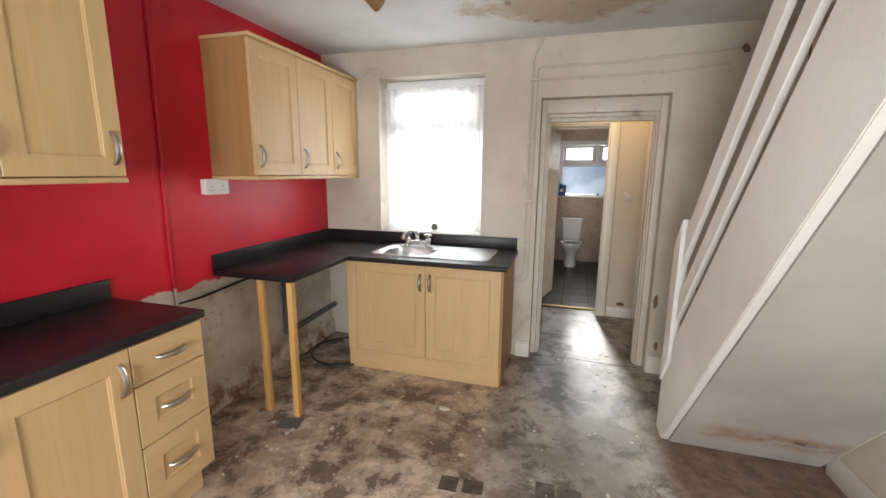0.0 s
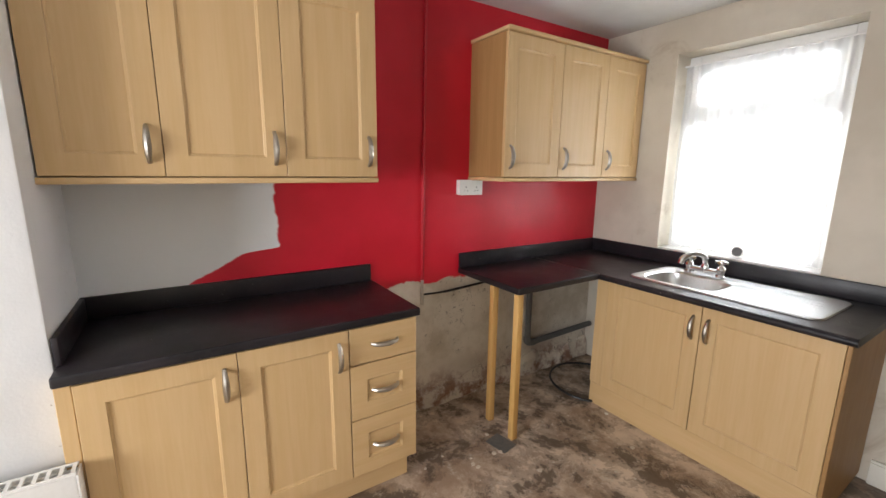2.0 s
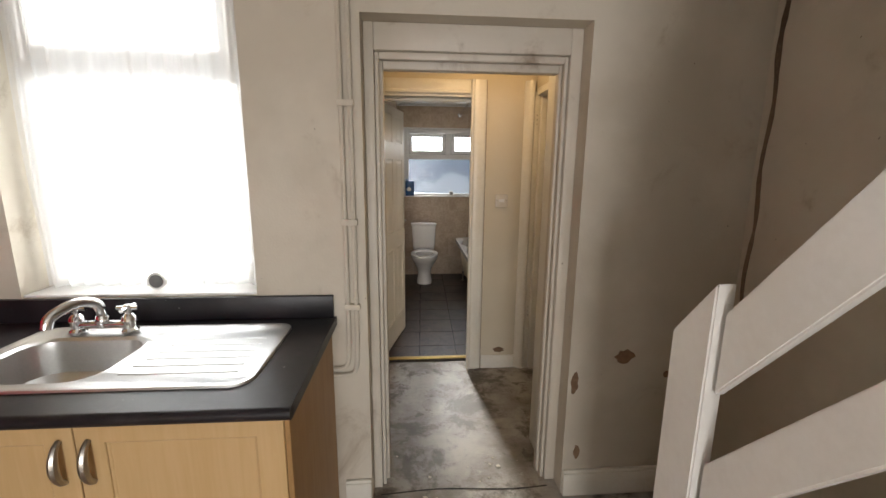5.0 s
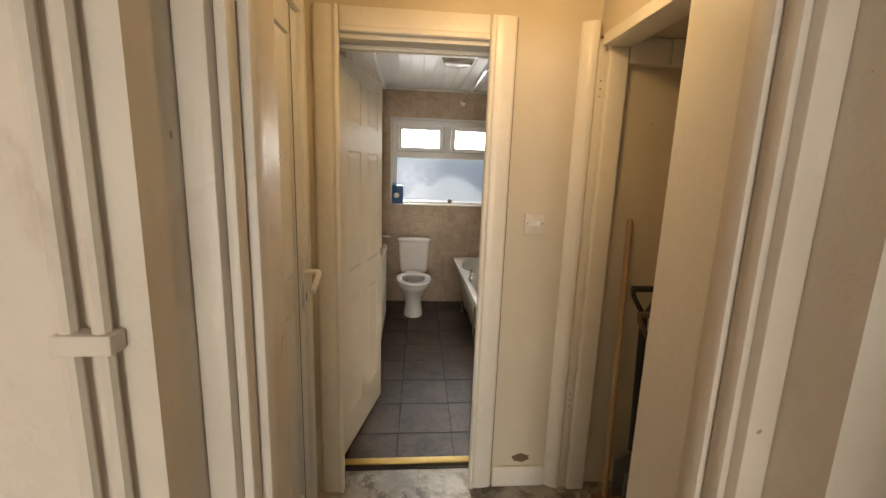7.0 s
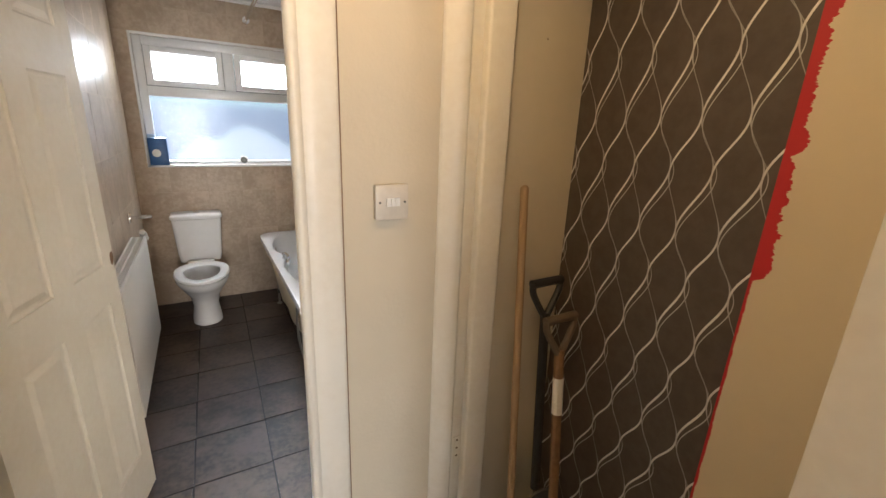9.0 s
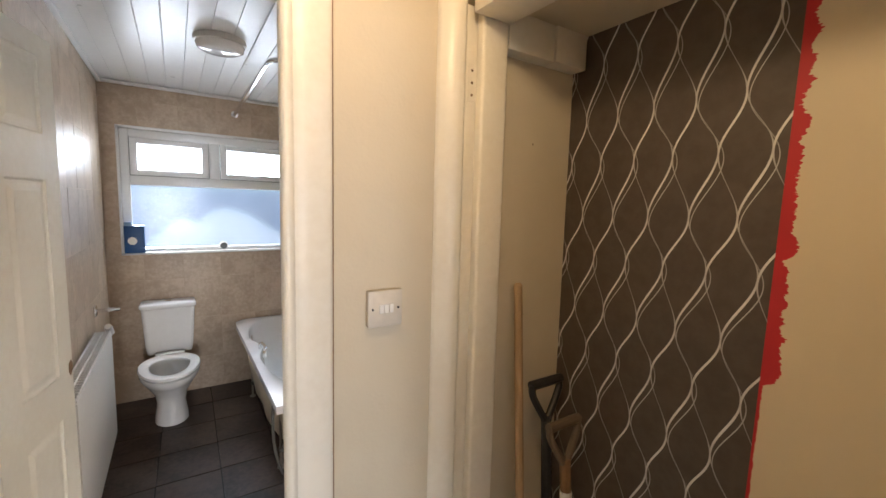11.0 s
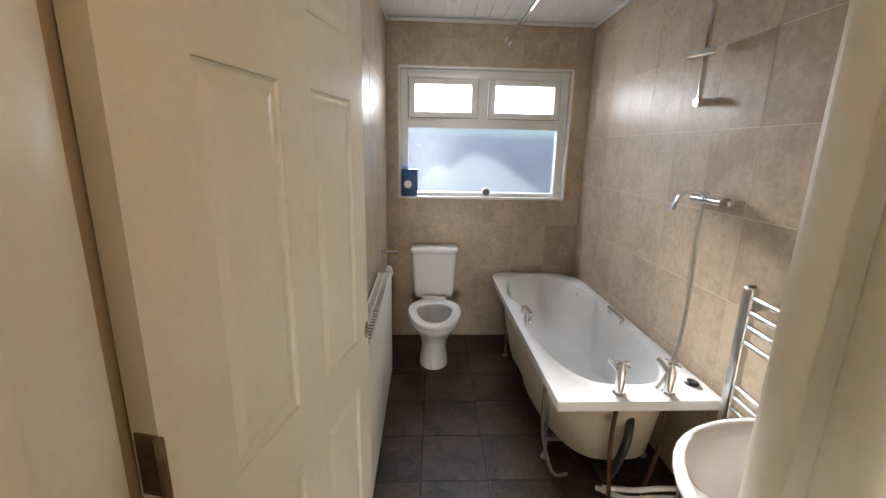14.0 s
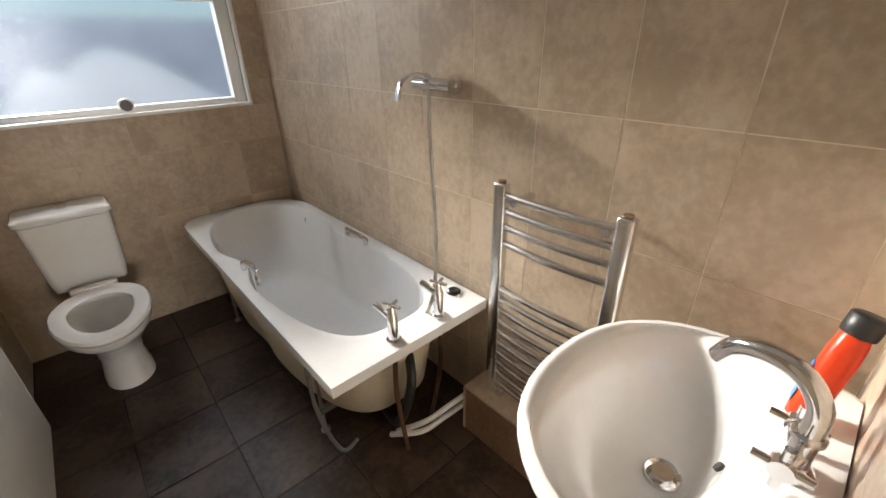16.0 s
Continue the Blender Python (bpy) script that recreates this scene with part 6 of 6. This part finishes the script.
part("front_panel", boxes((2.022, 2.036, 7.22, 8.21, 0.155, 0.765), bevel=0.005), M_RAD, rd)
part("back_panel", boxes((1.962, 1.974, 7.22, 8.21, 0.165, 0.755), bevel=0.004), M_RAD, rd)
part("end_plate", boxes((1.96, 2.036, 8.2105, 8.215, 0.165, 0.765)), M_RAD, rd)
part("end_plate", boxes((1.96, 2.036, 7.213, 7.2175, 0.165, 0.765)), M_RAD, rd)
bm = boxes((1.962, 1.97, 7.22, 8.21, 0.766, 0.775), (2.027, 2.035, 7.22, 8.21, 0.766, 0.775), (1.995, 2.001, 7.22, 8.21, 0.766, 0.775))
for k in range(34):
    y = 7.222 + 0.0296 * k
    box(bm, 1.97, 1.995, y, y + 0.0055, 0.767, 0.774), box(bm, 2.001, 2.027, y, y + 0.0055, 0.767, 0.774)
part("top_grille", bm, M_RAD, rd)
# near-black block whose colour gives the slots their shade
part("convector", boxes((1.976, 2.020, 7.23, 8.20, 0.18, 0.70)), M_SLOT, rd)
for y in (7.4, 8.05):
    part("bracket", boxes((BX0 + 0.009, 1.961, y - 0.02, y + 0.02, 0.3, 0.7)), M_RAD, rd)
part("lower_pipe", tube(bmesh.new(), [(1.995, 8.17, 0.006), (1.995, 8.17, 0.17)], 0.008, 8), M_COPPER, rd)
ph = thing("paper_holder", (1.96, 8.33, 0.87), "chrome toilet roll holder with a white cloth", "holder")
part("wall_plate", boxes((BX0 + 0.009, BX0 + 0.02, 8.30, 8.36, 0.84, 0.90), bevel=0.003), M_CHROME, ph)
part("arm", tube(bmesh.new(), smooth_path([(BX0 + 0.02, 8.33, 0.87), (2.03, 8.33, 0.872), (2.07, 8.33, 0.872)], 3), 0.012, 10), M_CHROME, ph)
tv = thing("radiator_valve", (2.02, 8.235, 0.72), "white thermostatic radiator valve lying on the end", "valve")
part("head", tube(bmesh.new(), [(2.02, 8.218, 0.80), (2.02, 8.25, 0.78), (2.02, 8.30, 0.74)], [0.016, 0.02, 0.02], 12), M_SOCKET, tv)

# ---- ceiling lamp ----
cl = thing("ceiling_lamp", (2.59, 7.72, BZ), "round white flush ceiling lamp, switched off", "lamp")
part("base", lathe(bmesh.new(), [(0.118, BZ - 0.001), (0.122, BZ - 0.01), (0.12, BZ - 0.028), (0.11, BZ - 0.03)], 2.59, 7.72, 36), M_SOCKET, cl)
part("diffuser", lathe(bmesh.new(), [(0.112, BZ - 0.0305), (0.108, BZ - 0.05), (0.085, BZ - 0.062), (0.03, BZ - 0.066)], 2.59, 7.72, 36), M_CERAMIC, cl, angle=60)

# ---- tiles, each a piece of its own ----
TILES = {}


def tile_mesh(name, sx, sy, sz, mat, bev=0.0015):
    key = (name, round(sx, 3), round(sy, 3), round(sz, 3))
    if key not in TILES:
        bm = boxes((-sx / 2, sx / 2, -sy / 2, sy / 2, -sz / 2, sz / 2))
        me = bpy.data.meshes.new(name)
        bmesh.ops.recalc_face_normals(bm, faces=list(bm.faces))
        bm.to_mesh(me)
        bm.free()
        me.materials.append(mat)
        TILES[key] = me
    return TILES[key]


def lay(parent, sx, sy, sz, mat, m):
    ob = new("tile", tile_mesh("tile", sx, sy, sz, mat))
    ob.parent = parent
    ob.matrix_basis = m
    return ob


def cuts(lo, hi, first, pitch):
    """Joint places from lo to hi on a pitch that passes through first."""
    k = math.ceil((lo - first) / pitch + 1e-6)
    out = [lo]
    while first + k * pitch < hi - 0.004:
        if first + k * pitch - out[-1] > 0.012:
            out.append(first + k * pitch)
        k += 1
    return out + [hi]


structure = {o.name: o for o in scene.objects}
J = 0.003
zc = cuts(0.0, BZ - 0.001, 0.925, 0.3265)
random.seed(4)


def wall_tiles(wall, axis, at, out, lo, hi, first, pitch, hole=None):
    us = cuts(lo, hi, first, pitch)
    for u0, u1 in zip(us, us[1:]):
        for z0, z1 in zip(zc, zc[1:]):
            bits = [(u0, u1, z0, z1)]
            if hole:
                h0, h1, g0, g1 = hole
                if u1 > h0 and u0 < h1 and z1 > g0 and z0 < g1:
                    bits = []
                    if z0 < g0:
                        bits.append((u0, u1, z0, g0))
                    if z1 > g1:
                        bits.append((u0, u1, g1, z1))
                    if u0 < h0:
                        bits.append((u0, h0, max(z0, g0), min(z1, g1)))
                    if u1 > h1:
                        bits.append((h1, u1, max(z0, g0), min(z1, g1)))
            for a, b, c, d in bits:
                if b - a < 0.012 or d - c < 0.012:
                    continue
                off = out * (-0.0024 + random.uniform(-0.0003, 0.0003))
                tilt = random.uniform(-0.15, 0.15)
                if axis == "x":
                    lay(wall, 0.007, b - a - J, d - c - J, M_WTILE, pose(at + off, (a + b) / 2, (c + d) / 2, 0, tilt, tilt * 0.6))
                else:
                    lay(wall, b - a - J, 0.007, d - c - J, M_WTILE, pose((a + b) / 2, at + off, (c + d) / 2, tilt, 0, tilt * 0.6))


wall_tiles(structure["wall_bathroom_east"], "x", BX1, -1, BY1 + 0.002, BYB - 0.008, 7.122, 0.2515)
wall_tiles(structure["wall_bathroom_west"], "x", BX0, 1, 6.474, BYB - 0.008, 7.122, 0.2515)
wall_tiles(structure["wall_bathroom_north"], "y", BYB, -1, BX0 + 0.008, BX1 - 0.008, 2.66, 0.2515, (2.03, 3.285, 1.118, 2.05))
wall_tiles(structure["wall_hall_north"], "y", BY1, 1, 2.636, BX1 - 0.008, 2.66, 0.2515)

SK = 0.022
for i in range(-3, 5):
    for j in range(-1, 9):
        cx, cy = 2.525 + 0.1535 + 0.307 * i, 7.168 + 0.1535 + 0.307 * (j - 2)
        x = cx + (cy - 7.3) * SK
        x0, x1 = max(x - 0.1503, BX0 + 0.004), min(x + 0.1503, BX1 - 0.004)
        y0, y1 = max(cy - 0.1503, BY1 - 0.004), min(cy + 0.1503, BYB - 0.004)
        if x1 - x0 > 0.02 and y1 - y0 > 0.02:
            lay(structure["floor_bathroom"], x1 - x0, y1 - y0, 0.006, M_FTILE, pose((x0 + x1) / 2, (y0 + y1) / 2, 0.0035 + random.uniform(-0.0004, 0.0004), random.uniform(-0.1, 0.1), random.uniform(-0.1, 0.1), 0.0 if (x1 - x0 < 0.3 or y1 - y0 < 0.3) else -math.degrees(SK)))
